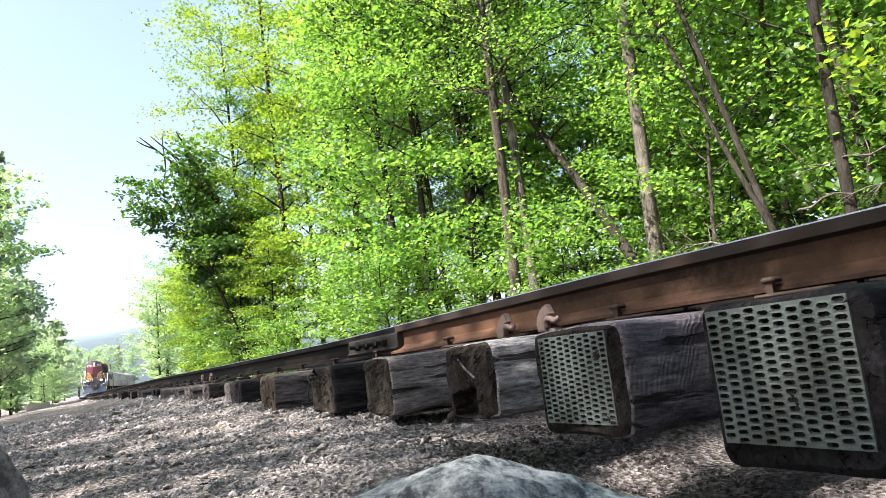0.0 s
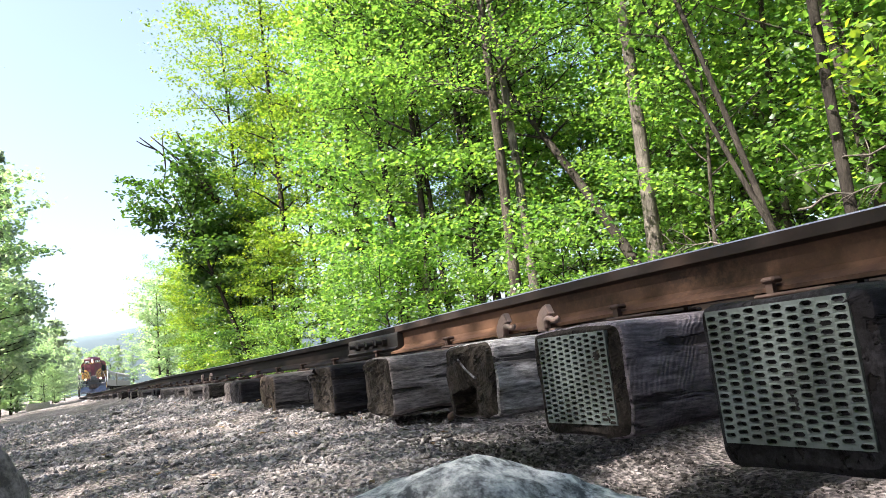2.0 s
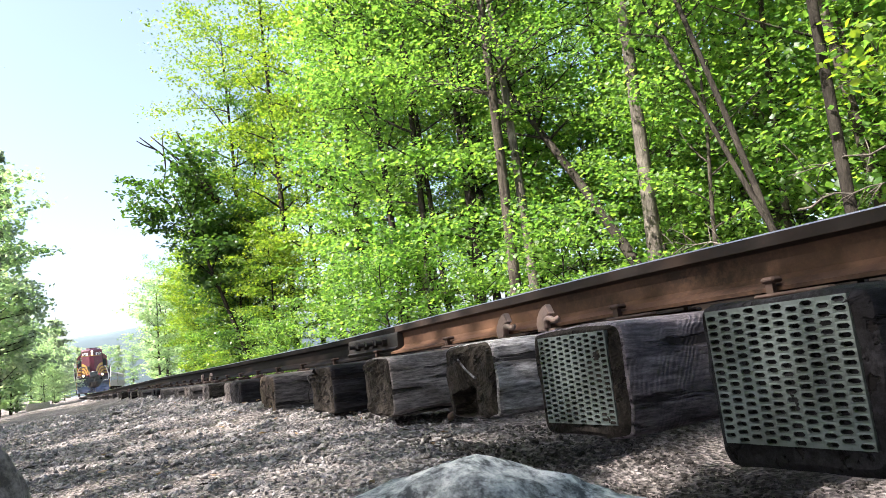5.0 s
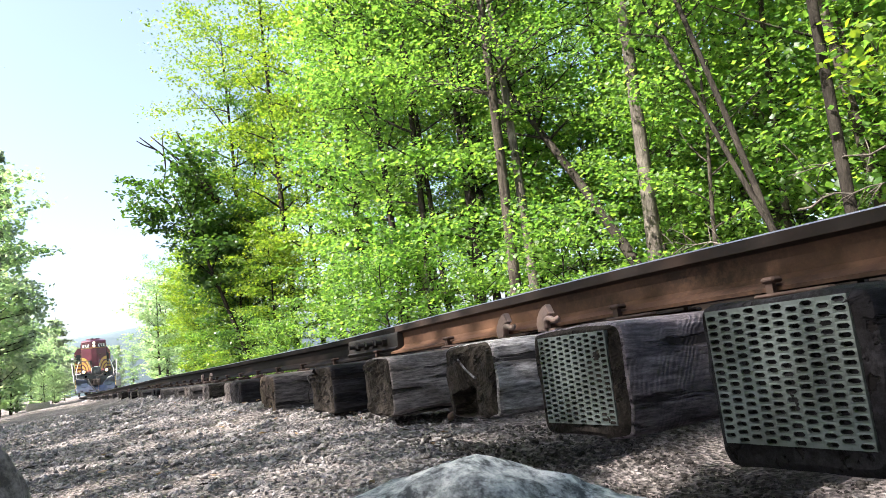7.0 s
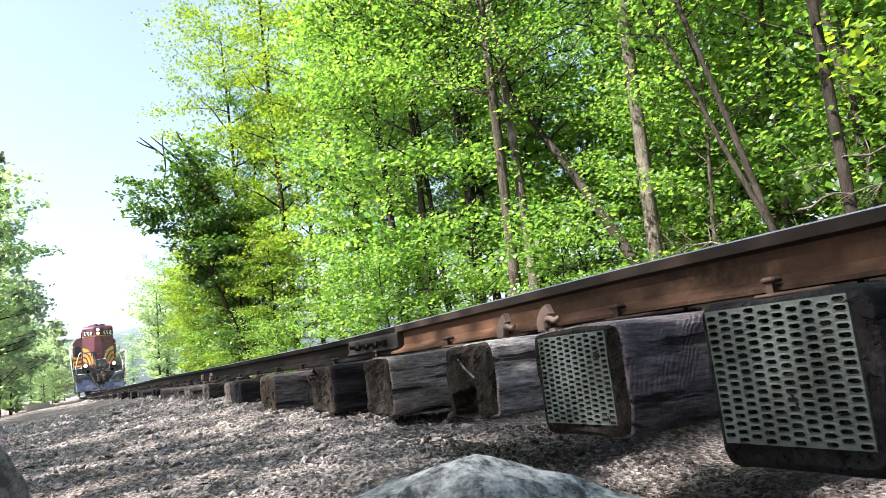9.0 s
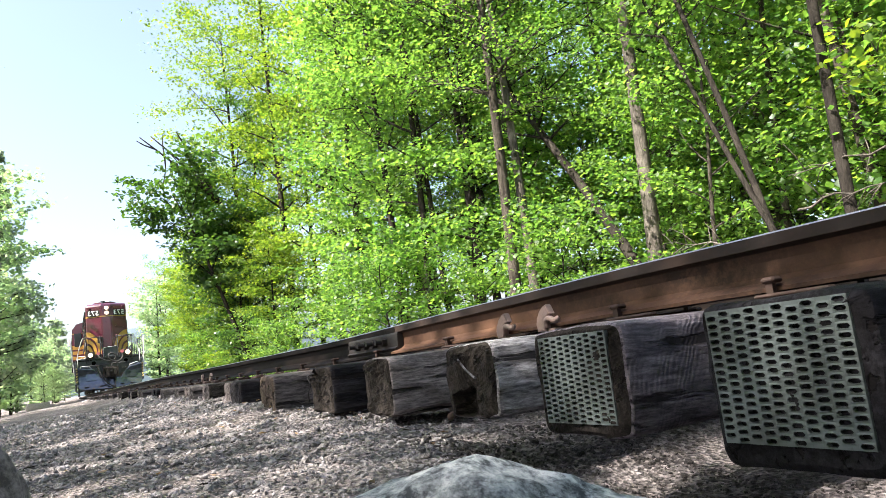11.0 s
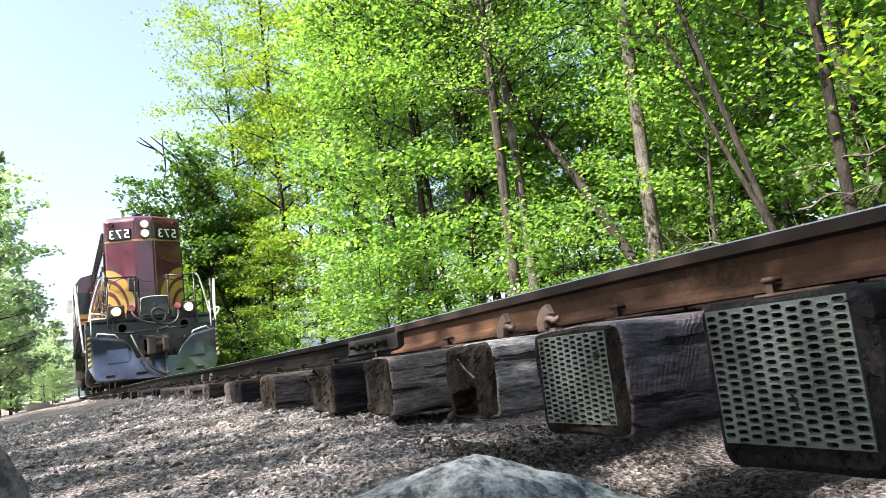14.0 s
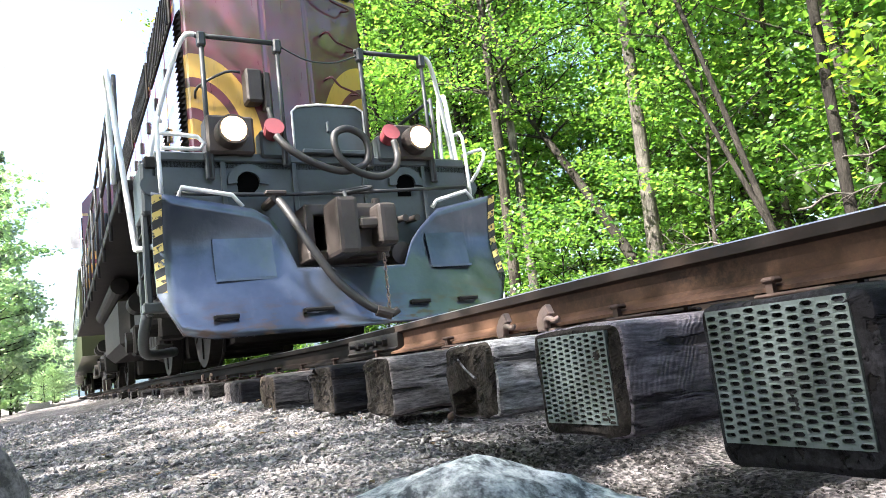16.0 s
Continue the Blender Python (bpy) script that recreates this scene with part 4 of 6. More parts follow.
def make_wood():
    """The wood beside the track: the near trunks one by one, the rest built once and planted."""
    rnd = random.Random(21)
    for x, y, h, r, lx, ly, low, count, bark, seed in TRUNKS:
        broadleaf("tall %s maple of the wood with a high crown" % ("dark-barked" if bark is M_BARK_DARK else "grey-barked" if bark is M_BARK else "pale-barked"),
                  pose(x, y, forest_z(x, y)), seed, h, 2.7 if r > 0.07 else 1.7, low, int(count * (1.4 if y > 7 else 0.75)), 0.064, r, (bark, M_LEAF), (lx, ly), 24 if r > 0.07 else 14, few=True)
    broadleaf("dense dark green tree under the bough", pose(6.1, 27.6, forest_z(6.1, 27.6)), 73, 5.2, 2.1, 0.05, 7000, 0.13, 0.08, (M_BARK_DARK, M_LEAF_DARK), (-0.06, 0.0), 26, few=True, fine_twigs=False)
    kinds = {
        "yellow": broadleaf("leafy maple with sunlit yellow-green foliage", pose(7.2, 25.0, forest_z(7.2, 25.0)), 33, 15.5, 2.9, 0.07, 18000, 0.115, 0.14, (M_BARK_DARK, M_LEAF_YEL), (-0.02, 0.0), 34, few=True, fine_twigs=False),
        "edge": broadleaf("leafy maple at the wood's edge, low branches", pose(7.0, 15.2, forest_z(7.0, 15.2)), 34, 13, 2.6, 0.08, 18500, 0.108, 0.10, (M_BARK_DARK, M_LEAF), (-0.03, 0.0), 34, few=True, fine_twigs=False),
        "low": broadleaf("small round tree with bright spring leaves", pose(6.5, 33.0, forest_z(6.5, 33.0)), 38, 6.2, 2.1, 0.06, 11000, 0.12, 0.07, (M_BARK_DARK, M_LEAF_YEL), (-0.05, 0.0), 26, few=True, fine_twigs=False),
        "back": broadleaf("tall leafy tree deep in the wood", pose(13.0, 9.0, forest_z(13.0, 9.0)), 39, 16, 3.6, 0.05, 6500, 0.14, 0.13, (M_BARK_DARK, M_LEAF), (0, 0), 26, "tree", "trees of the wood", True, False),
        "back_b": broadleaf("tall tree with light foliage deep in the wood", pose(14.0, 15.0, forest_z(14.0, 15.0)), 40, 15, 3.4, 0.06, 6500, 0.14, 0.12, (M_BARK, M_LEAF), (0, 0), 26, "tree", "trees of the wood", True, False),
        "sapling": broadleaf("young maple sapling with bright leaves", pose(9.4, 8.2, forest_z(9.4, 8.2)), 36, 4.2, 1.6, 0.1, 3600, 0.08, 0.03, (M_BARK, M_LEAF), (-0.04, 0.0), 16, few=True, fine_twigs=False),
        "sapling_b": broadleaf("young maple sapling with deep green leaves", pose(7.4, 6.4, forest_z(7.4, 6.4)), 42, 5.0, 1.7, 0.12, 3800, 0.08, 0.03, (M_BARK, M_LEAF), (0.03, 0.0), 18, few=True, fine_twigs=False),
        "shrub": broadleaf("dense green shrub under the trees", pose(5.6, 13.0, forest_z(5.6, 13.0)), 37, 2.2, 1.4, 0.05, 3000, 0.09, 0.02, (M_BARK_DARK, M_LEAF), (0, 0), 16, "shrub", "undergrowth of the wood", True, False),
    }

    def plant(kind, x, y, turn=None, size=1.0):
        t = copy_thing(kinds[kind], pose(x, y, forest_z(x, y), 0, 0, rnd.uniform(0, 360) if turn is None else turn))
        t.scale = (size, size, size * rnd.uniform(0.95, 1.08))
        return t

    for kind, x, y, turn, size in (
        ("edge", 7.4, 12.4, 130, 1.0), ("edge", 7.2, 18.0, 40, 1.1), ("yellow", 7.6, 21.4, 200, 1.0), ("edge", 7.0, 28.8, 220, 0.9), ("low", 6.2, 29.5, 100, 1.05), ("yellow", 6.4, 28.8, 300, 0.92), ("back_b", 7.2, 62.0, 60, 0.64), ("low", 5.6, 35.0, 10, 0.8), ("low", 6.1, 23.6, 70, 0.72), ("sapling", 6.2, 16.6, 30, 0.9),
        ("yellow", 9.8, 30.0, 20, 0.85), ("yellow", 10.2, 25.5, 130, 1.05), ("edge", 9.8, 20.0, 10, 1.1), ("edge", 9.6, 15.2, 310, 1.1),
        ("low", 7.2, 37.5, 60, 1.0), ("low", 6.6, 42.0, 160, 1.0), ("low", 7.4, 47.0, 260, 1.1), ("back_b", 8.4, 58.0, 30, 0.62), ("back", 9.4, 66.0, 80, 0.6),
        ("back_b", 10.4, 76.0, 120, 0.6), ("back", 11.0, 50.0, 10, 0.6), ("back_b", 10.6, 40.0, 70, 0.6),
    ):
        plant(kind, x, y, turn, size)
    for i in (3, 4, 5, 6, 7, 8, 9, 10):
        plant(("back", "back_b")[i % 2], 11.8 + 1.6 * (i % 3) + rnd.uniform(-0.5, 0.5), 0.5 + i * 2.6, None, rnd.uniform(0.9, 1.1))
    for i in range(4, 11):
        plant(("back_b", "back", "back")[i % 3], 18.5 + 2.5 * (i % 2) + rnd.uniform(-0.6, 0.6), -1 + i * 3.2, None, rnd.uniform(1.0, 1.25))
    for i in range(3, 11, 2):
        plant(("back_b", "back")[i % 2], 27 + 3 * (i % 2), -3 + i * 4.2, None, rnd.uniform(1.1, 1.35))
    for i in range(20):
        y = 3.0 + i * 0.85
        plant(("sapling", "sapling_b")[i % 2], rnd.uniform(8.2, 12.5), y, None, rnd.uniform(0.75, 1.15))
    for x, y, turn, size in ((8.7, 3.6, 20, 1.5), (9.4, 2.3, 140, 1.6), (8.9, 4.9, 250, 1.45), (10.2, 3.4, 60, 1.8)):
        plant("sapling", x, y, turn, size)
    for i in range(12):
        plant("shrub", rnd.uniform(5.4, 6.6), 8.5 + i * 2.5, None, rnd.uniform(0.7, 1.1))
    for i in range(7):
        plant("shrub", 13.0 + 1.5 * (i % 2), 3.0 + i * 2.0, None, 2.3)
    for i in range(8):
        plant("shrub", rnd.uniform(7.5, 10), 3.2 + i * 1.1, None, rnd.uniform(0.8, 1.2))
    broadleaf("young beech with large pale leaves near the track", pose(7.3, 3.0, forest_z(7.3, 3.0)), 71, 4.6, 2.2, 0.25, 2600, 0.09, 0.025, (M_BARK_PALE, M_LEAF_YEL), (-0.02, 0.02), 11)
    # the dark bough over the track
    broadleaf("oak bough with deep green leaves over the track", pose(6.2, 26.6, forest_z(6.2, 26.6)), 72, 7.0, 2.6, 0.45, 7500, 0.16, 0.1, (M_BARK_DARK, M_LEAF_DARK), (-0.38, 0.0), 20)
    make_snag(pose(5.2, 26.0, 6.2))
    make_twig(pose(7.0, 3.3, 1.42), 1.6, 3)
    make_twig(pose(6.8, 5.4, 0.75), 1.3, 5)
    make_twig(pose(6.9, 4.8, 1.05), -1.1, 9)


make_wood()


def make_left_trees():
    rnd = random.Random(77)
    z = forest_z
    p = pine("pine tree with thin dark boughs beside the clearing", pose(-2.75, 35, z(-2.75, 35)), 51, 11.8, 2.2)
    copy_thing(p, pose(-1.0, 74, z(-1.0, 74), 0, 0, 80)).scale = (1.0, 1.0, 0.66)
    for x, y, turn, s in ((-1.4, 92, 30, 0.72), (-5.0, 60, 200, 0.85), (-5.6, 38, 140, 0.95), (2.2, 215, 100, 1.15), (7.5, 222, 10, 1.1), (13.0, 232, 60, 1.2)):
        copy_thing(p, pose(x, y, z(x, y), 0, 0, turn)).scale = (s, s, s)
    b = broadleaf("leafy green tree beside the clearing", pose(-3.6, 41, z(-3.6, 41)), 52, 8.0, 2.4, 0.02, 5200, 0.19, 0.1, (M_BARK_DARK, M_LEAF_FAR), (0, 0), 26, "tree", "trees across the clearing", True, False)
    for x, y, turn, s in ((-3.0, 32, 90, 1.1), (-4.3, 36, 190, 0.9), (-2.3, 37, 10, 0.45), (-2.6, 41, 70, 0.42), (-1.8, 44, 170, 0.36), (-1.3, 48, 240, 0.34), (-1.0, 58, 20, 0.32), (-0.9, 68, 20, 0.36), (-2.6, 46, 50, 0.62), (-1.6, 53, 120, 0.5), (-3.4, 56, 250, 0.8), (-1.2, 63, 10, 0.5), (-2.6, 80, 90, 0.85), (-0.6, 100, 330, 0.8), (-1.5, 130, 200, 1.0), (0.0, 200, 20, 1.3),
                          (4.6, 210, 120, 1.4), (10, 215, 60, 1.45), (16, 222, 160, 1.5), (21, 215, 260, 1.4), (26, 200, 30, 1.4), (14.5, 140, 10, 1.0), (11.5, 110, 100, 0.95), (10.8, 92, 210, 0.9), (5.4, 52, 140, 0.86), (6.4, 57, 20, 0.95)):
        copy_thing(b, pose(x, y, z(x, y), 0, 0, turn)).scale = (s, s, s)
    # unseen trees added behind and beside the viewpoint, to shade it
    shade = broadleaf("unseen broad maple added to shade the clearing", pose(-6.0, 1.0, z(-6, 1)), 61, 11, 3.4, 0.2, 3600, 0.17, 0.14, (M_BARK, M_LEAF), (0, 0), 26, "tree", "trees across the clearing", True, False)
    for x, y, turn, s in ((-5.4, -5.5, 40, 1.0), (-6.6, 6.5, 100, 1.1), (-6.2, 11.5, 200, 1.0), (-6.8, 17, 300, 1.05), (-6.0, 23, 20, 1.0), (-9.5, 3, 150, 1.2), (-9.5, 9.5, 250, 1.25), (-9.8, 15, 30, 1.2),
                          (-8, -12, 10, 1.1), (-4.3, -2.6, 70, 0.8), (8, -10, 150, 1.1), (9, -4, 200, 1.1)):
        copy_thing(shade, pose(x, y, z(x, y), 0, 0, turn)).scale = (s, s, s)
    # unseen thick crowns, added to keep sun and sky light off the near ties
    thick = broadleaf("unseen dense young maple added to block light", pose(-5.6, -8.6, z(-5.6, -8.6)), 62, 5.2, 2.0, 0.04, 6500, 0.15, 0.06, (M_BARK, M_LEAF_DARK), (0, 0), 24, "tree", "trees across the clearing", True, False)
    for x, y, turn, s in ((-4.4, -1.85, 40, 1.28), (-3.6, -3.8, 20, 1.1), (-1.4, -4.4, 110, 1.2), (0.0, -7.5, 200, 1.4), (-4.5, -7.5, 300, 1.4)):
        copy_thing(thick, pose(x, y, z(x, y), 0, 0, turn)).scale = (s, s, s)


make_left_trees()


def make_hill():
    xs = np.linspace(-1500, 1800, 90)
    verts, faces = [], []
    for i, x in enumerate(xs):
        top = 106 + 14 * math.sin(x / 170 + 0.5) + 25 * math.sin(x / 420) + 4 * noise.noise((x * 0.03, 0, 0))
        for k in range(8):
            f = k / 7
            verts.append((x, 1470 + 60 * f, -10 + (top + 10) * math.sin(f * math.pi / 2)))
    for i in range(len(xs) - 1):
        for k in range(7):
            a = i * 8 + k
            faces.append((a, a + 8, a + 9, a + 1))
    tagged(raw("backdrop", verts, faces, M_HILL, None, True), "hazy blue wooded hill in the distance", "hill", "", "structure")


make_hill()


def make_slab():
    """A pale concrete slab at the edge of the clearing."""
    bm = bmesh.new()
    box(bm, (-0.42, -1.1, -0.3), (0.42, 1.1, 0.05), 0.02)
    ob = part("concrete_slab", bm, M_CONC)
    ob.matrix_basis = pose(-1.25, 36.0, 0.0, 0, 0, 4)
    tagged(ob, "pale concrete slab lying beside the clearing", "slab")


make_slab()


# ---- the train ----
def prism(bm, outline, y0, y1):
    """An outline of x, z drawn out along y."""
    rings = [[bm.verts.new((x, y, z)) for x, z in outline] for y in (y0, y1)]
    n = len(outline)
    for j in range(n):
        bm.faces.new((rings[0][j], rings[0][(j + 1) % n], rings[1][(j + 1) % n], rings[1][j]))
    bm.faces.new(rings[0][::-1])
    bm.faces.new(rings[1])
    bmesh.ops.recalc_face_normals(bm, faces=bm.faces)
    return bm


def plan_prism(bm, outline, z0, z1):
    """An outline of x, y drawn up along z."""
    rings = [[bm.verts.new((x, y, z)) for x, y in outline] for z in (z0, z1)]
    n = len(outline)
    for j in range(n):
        bm.faces.new((rings[0][j], rings[0][(j + 1) % n], rings[1][(j + 1) % n], rings[1][j]))
    bm.faces.new(rings[0][::-1])
    bm.faces.new(rings[1])
    bmesh.ops.recalc_face_normals(bm, faces=bm.faces)
    return bm


HOOD_W, NOSE_C, NOSE_Y, CORNER_Y, DECK, HOOD_TOP = 0.95, 0.225, 1.10, 1.40, 1.66, 4.49


def nose_y(x):
    """How far back the nose lies at x."""
    return NOSE_Y + (CORNER_Y - NOSE_Y) * max(0.0, (abs(x) - NOSE_C) / (HOOD_W - NOSE_C))


def nose_frame(x0, z0, side, proud=0.0):
    """A pose on a slanted nose face: local x runs outward along it, local z up, local -y out of it."""
    ang = math.degrees(math.atan2(CORNER_Y - NOSE_Y, HOOD_W - NOSE_C)) * side
    m = pose(x0, nose_y(x0), z0, 0, 0, ang)
    return m @ pose(0, -proud, 0)


def make_hood(loco):
    plan = [(-HOOD_W, 11.6), (-HOOD_W, CORNER_Y), (-NOSE_C, NOSE_Y), (NOSE_C, NOSE_Y), (HOOD_W, CORNER_Y), (HOOD_W, 11.6)]
    bm = bmesh.new()
    n = len(plan)
    rings = []
    for z, inset in ((DECK, 0), (HOOD_TOP - 0.16, 0), (HOOD_TOP - 0.06, 0.035), (HOOD_TOP, 0.14), (HOOD_TOP + 0.03, 0.42)):
        row = []
        for x, y in plan:
            fx = x * (1 - inset / HOOD_W * (0.9 if abs(x) > 0.5 else 0.25))
            row.append(bm.verts.new((fx, y + (inset * 0.9 if y < 5 else 0), z)))
        rings.append(row)
    for a, b in zip(rings, rings[1:]):
        for j in range(n):
            bm.faces.new((a[j], a[(j + 1) % n], b[(j + 1) % n], b[j]))
    bm.faces.new(rings[-1])
    bm.faces.new(rings[0][::-1])
    bmesh.ops.recalc_face_normals(bm, faces=bm.faces)
    edges = [e for e in bm.edges if abs(e.verts[0].co.z - e.verts[1].co.z) > 1 and e.verts[0].co.y < 3]
    bmesh.ops.bevel(bm, geom=edges, offset=0.035, segments=3, affect="EDGES")
    part("hood", bm, M_LIVERY, loco, "maroon hood with yellow hoops and stripes")
    # side doors, latches and louvres
    for side in (-1, 1):
        x = side * HOOD_W
        for i in range(11):
            y0 = 1.72 + i * 0.88
            bm = bmesh.new()
            lo, hi = sorted((x, x + side * 0.018))
            box(bm, (lo, y0, 1.85), (hi, y0 + 0.82, 3.62), 0.006)
            d = part("side_door", bm, M_LIVERY, loco)
            for z0 in (2.5, 3.2):
                bm = boxes(((min(x, x + side * 0.05), y0 + 0.74, z0), (max(x, x + side * 0.05), y0 + 0.79, z0 + 0.16), 0.008))
                part("latch", bm, M_DARKRAIL, d)
        for y0, z0, z1 in ((1.46, 2.05, 2.95), (1.46, 3.0, 3.55), (2.62, 2.0, 2.75), (5.2, 2.1, 2.8)):
            bm = bmesh.new()
            k = z0
            while k < z1:
                verts = [(x + side * 0.002, y0, k), (x + side * 0.045, y0, k - 0.01), (x + side * 0.004, y0, k + 0.05)]
                a = [bm.verts.new(q) for q in verts]
                b = [bm.verts.new((q[0], y0 + 0.26, q[2])) for q in verts]
                for j in range(3):
                    bm.faces.new((a[j], a[(j + 1) % 3], b[(j + 1) % 3], b[j]))
                bm.faces.new(a)
                bm.faces.new(b[::-1])
                k += 0.058
            bmesh.ops.recalc_face_normals(bm, faces=bm.faces)
            part("louvre", bm, M_FRAME, loco, "black louvred vent")
        for y0 in (2.0, 4.2, 6.4, 8.6):
            bm = bmesh.new()
            lo, hi = sorted((x, x + side * 0.03))
            box(bm, (lo, y0, 3.68), (hi, y0 + 1.9, 4.2), 0.01)
            for q in range(14):
                box(bm, (min(x, x + side * 0.045), y0 + 0.06 + q * 0.135, 3.70), (max(x, x + side * 0.045), y0 + 0.09 + q * 0.135, 4.18))
            part("radiator_grille", bm, M_FRAME, loco)
    # roof gear
    bm = bmesh.new()
    for y in (2.6, 4.6, 6.6, 8.6):
        cyl(bm, (0, y, HOOD_TOP), (0, y, HOOD_TOP + 0.16), 0.55, 24)
    part("roof_fan", bm, M_MAROON, loco)
    bm = bmesh.new()
    cyl(bm, (-0.1, 1.75, HOOD_TOP), (-0.1, 1.75, HOOD_TOP + 0.14), 0.09, 14)
    cyl(bm, (-0.1, 1.75, HOOD_TOP + 0.14), (-0.1, 1.75, HOOD_TOP + 0.17), 0.11, 14)
    part("roof_vent", bm, M_DARKRAIL, loco)
    tube("roof_grab", [bend([(0.2, 1.55, HOOD_TOP), (0.2, 1.55, HOOD_TOP + 0.12), (0.62, 1.6, HOOD_TOP + 0.12), (0.62, 1.6, HOOD_TOP)], 1)], 0.012, M_DARKRAIL, loco)


def make_nose(loco):
    # headlamps
    for z in (4.22, 3.97):
        bm = bmesh.new()
        cyl(bm, (0.02, NOSE_Y + 0.06, z), (0.02, NOSE_Y - 0.10, z), 0.135, 28, 0.125)
        h = part("headlight", bm, M_MAROON, loco)
        bm = bmesh.new()
        cyl(bm, (0.02, NOSE_Y - 0.10, z), (0.02, NOSE_Y - 0.108, z), 0.122, 28)
        part("rim", bm, M_CLIP, h, "dull metal lamp rim")
        bm = bmesh.new()
        bmesh.ops.create_uvsphere(bm, u_segments=24, v_segments=8, radius=0.105, matrix=Matrix.Translation((0.02, NOSE_Y - 0.095, z)) @ Matrix.Diagonal((1, 0.3, 1, 1)))
        smooth(part("lens", bm, M_LAMPTOP, h, "lit headlight lens"))
        bm = bmesh.new()
        bmesh.ops.create_uvsphere(bm, u_segments=16, v_segments=8, radius=0.05, matrix=Matrix.Translation((0.02, NOSE_Y - 0.125, z)) @ Matrix.Diagonal((1, 0.3, 1, 1)))
        smooth(part("bulb", bm, M_BULB, h, "glowing bulb"))
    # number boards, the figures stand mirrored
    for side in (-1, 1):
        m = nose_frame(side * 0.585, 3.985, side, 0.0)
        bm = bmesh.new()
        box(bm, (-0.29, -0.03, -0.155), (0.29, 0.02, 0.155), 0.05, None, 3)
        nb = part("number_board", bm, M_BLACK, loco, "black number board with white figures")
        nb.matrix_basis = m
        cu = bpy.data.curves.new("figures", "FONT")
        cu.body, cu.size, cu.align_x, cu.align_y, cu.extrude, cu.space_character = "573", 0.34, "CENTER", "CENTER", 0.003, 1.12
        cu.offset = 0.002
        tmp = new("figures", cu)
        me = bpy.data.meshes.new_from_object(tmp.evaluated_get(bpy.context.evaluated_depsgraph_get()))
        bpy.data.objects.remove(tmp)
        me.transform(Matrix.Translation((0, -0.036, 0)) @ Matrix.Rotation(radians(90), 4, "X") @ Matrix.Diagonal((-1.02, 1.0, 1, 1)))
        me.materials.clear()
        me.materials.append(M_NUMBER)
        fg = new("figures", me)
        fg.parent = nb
        # class lamp above the board
        bm = bmesh.new()
        cyl(bm, (side * 0.78, nose_y(0.78) + 0.02, 4.27), (side * 0.80, nose_y(0.78) - 0.09, 4.26), 0.07, 16, 0.06)
        part("class_lamp", bm, M_MAROON, loco)
    # grab irons on one slanted face
    for x0, z0, x1, z1 in ((0.36, 4.27, 0.66, 4.20), (0.38, 3.76, 0.72, 3.68), (0.40, 3.30, 0.74, 3.22), (0.40, 2.80, 0.74, 2.72)):
        a, b = Vector((x0, nose_y(x0), z0)), Vector((x1, nose_y(x1), z1))
        out = Vector((0.05, -0.10, 0))
        pts = [a, a + out, a.lerp(b, 0.3) + out + Vector((0, 0, -0.05)), b + out + Vector((0, 0, -0.02)), b]
        tube("grab_iron", [bend(pts, 4)], 0.012, M_MAROON, loco)
    # jumper socket box with its cable
    bm = bmesh.new()
    box(bm, (-0.46, nose_y(0.38) - 0.16, 2.46), (-0.30, nose_y(0.38) + 0.03, 2.80), 0.02)
    box(bm, (-0.29, nose_y(0.3) - 0.12, 2.40), (-0.22, nose_y(0.3) + 0.03, 2.78), 0.015)
    s = part("jumper_socket", bm, M_IRON, loco, "grimy iron jumper socket box")
    tube("cable", [bend([(-0.26, nose_y(0.26) - 0.1, 2.4), (-0.22, nose_y(0.22) - 0.12, 2.1), (-0.2, nose_y(0.2) - 0.1, 1.75)], 5)], 0.03, M_HOSE, s)
    tube("grab_iron", [bend([(-0.88, nose_y(0.88), 2.60), (-0.86, nose_y(0.88) - 0.1, 2.68), (-0.62, nose_y(0.6) - 0.1, 2.80), (-0.48, nose_y(0.45) - 0.06, 2.80)], 3)], 0.013, M_DARKRAIL, loco)


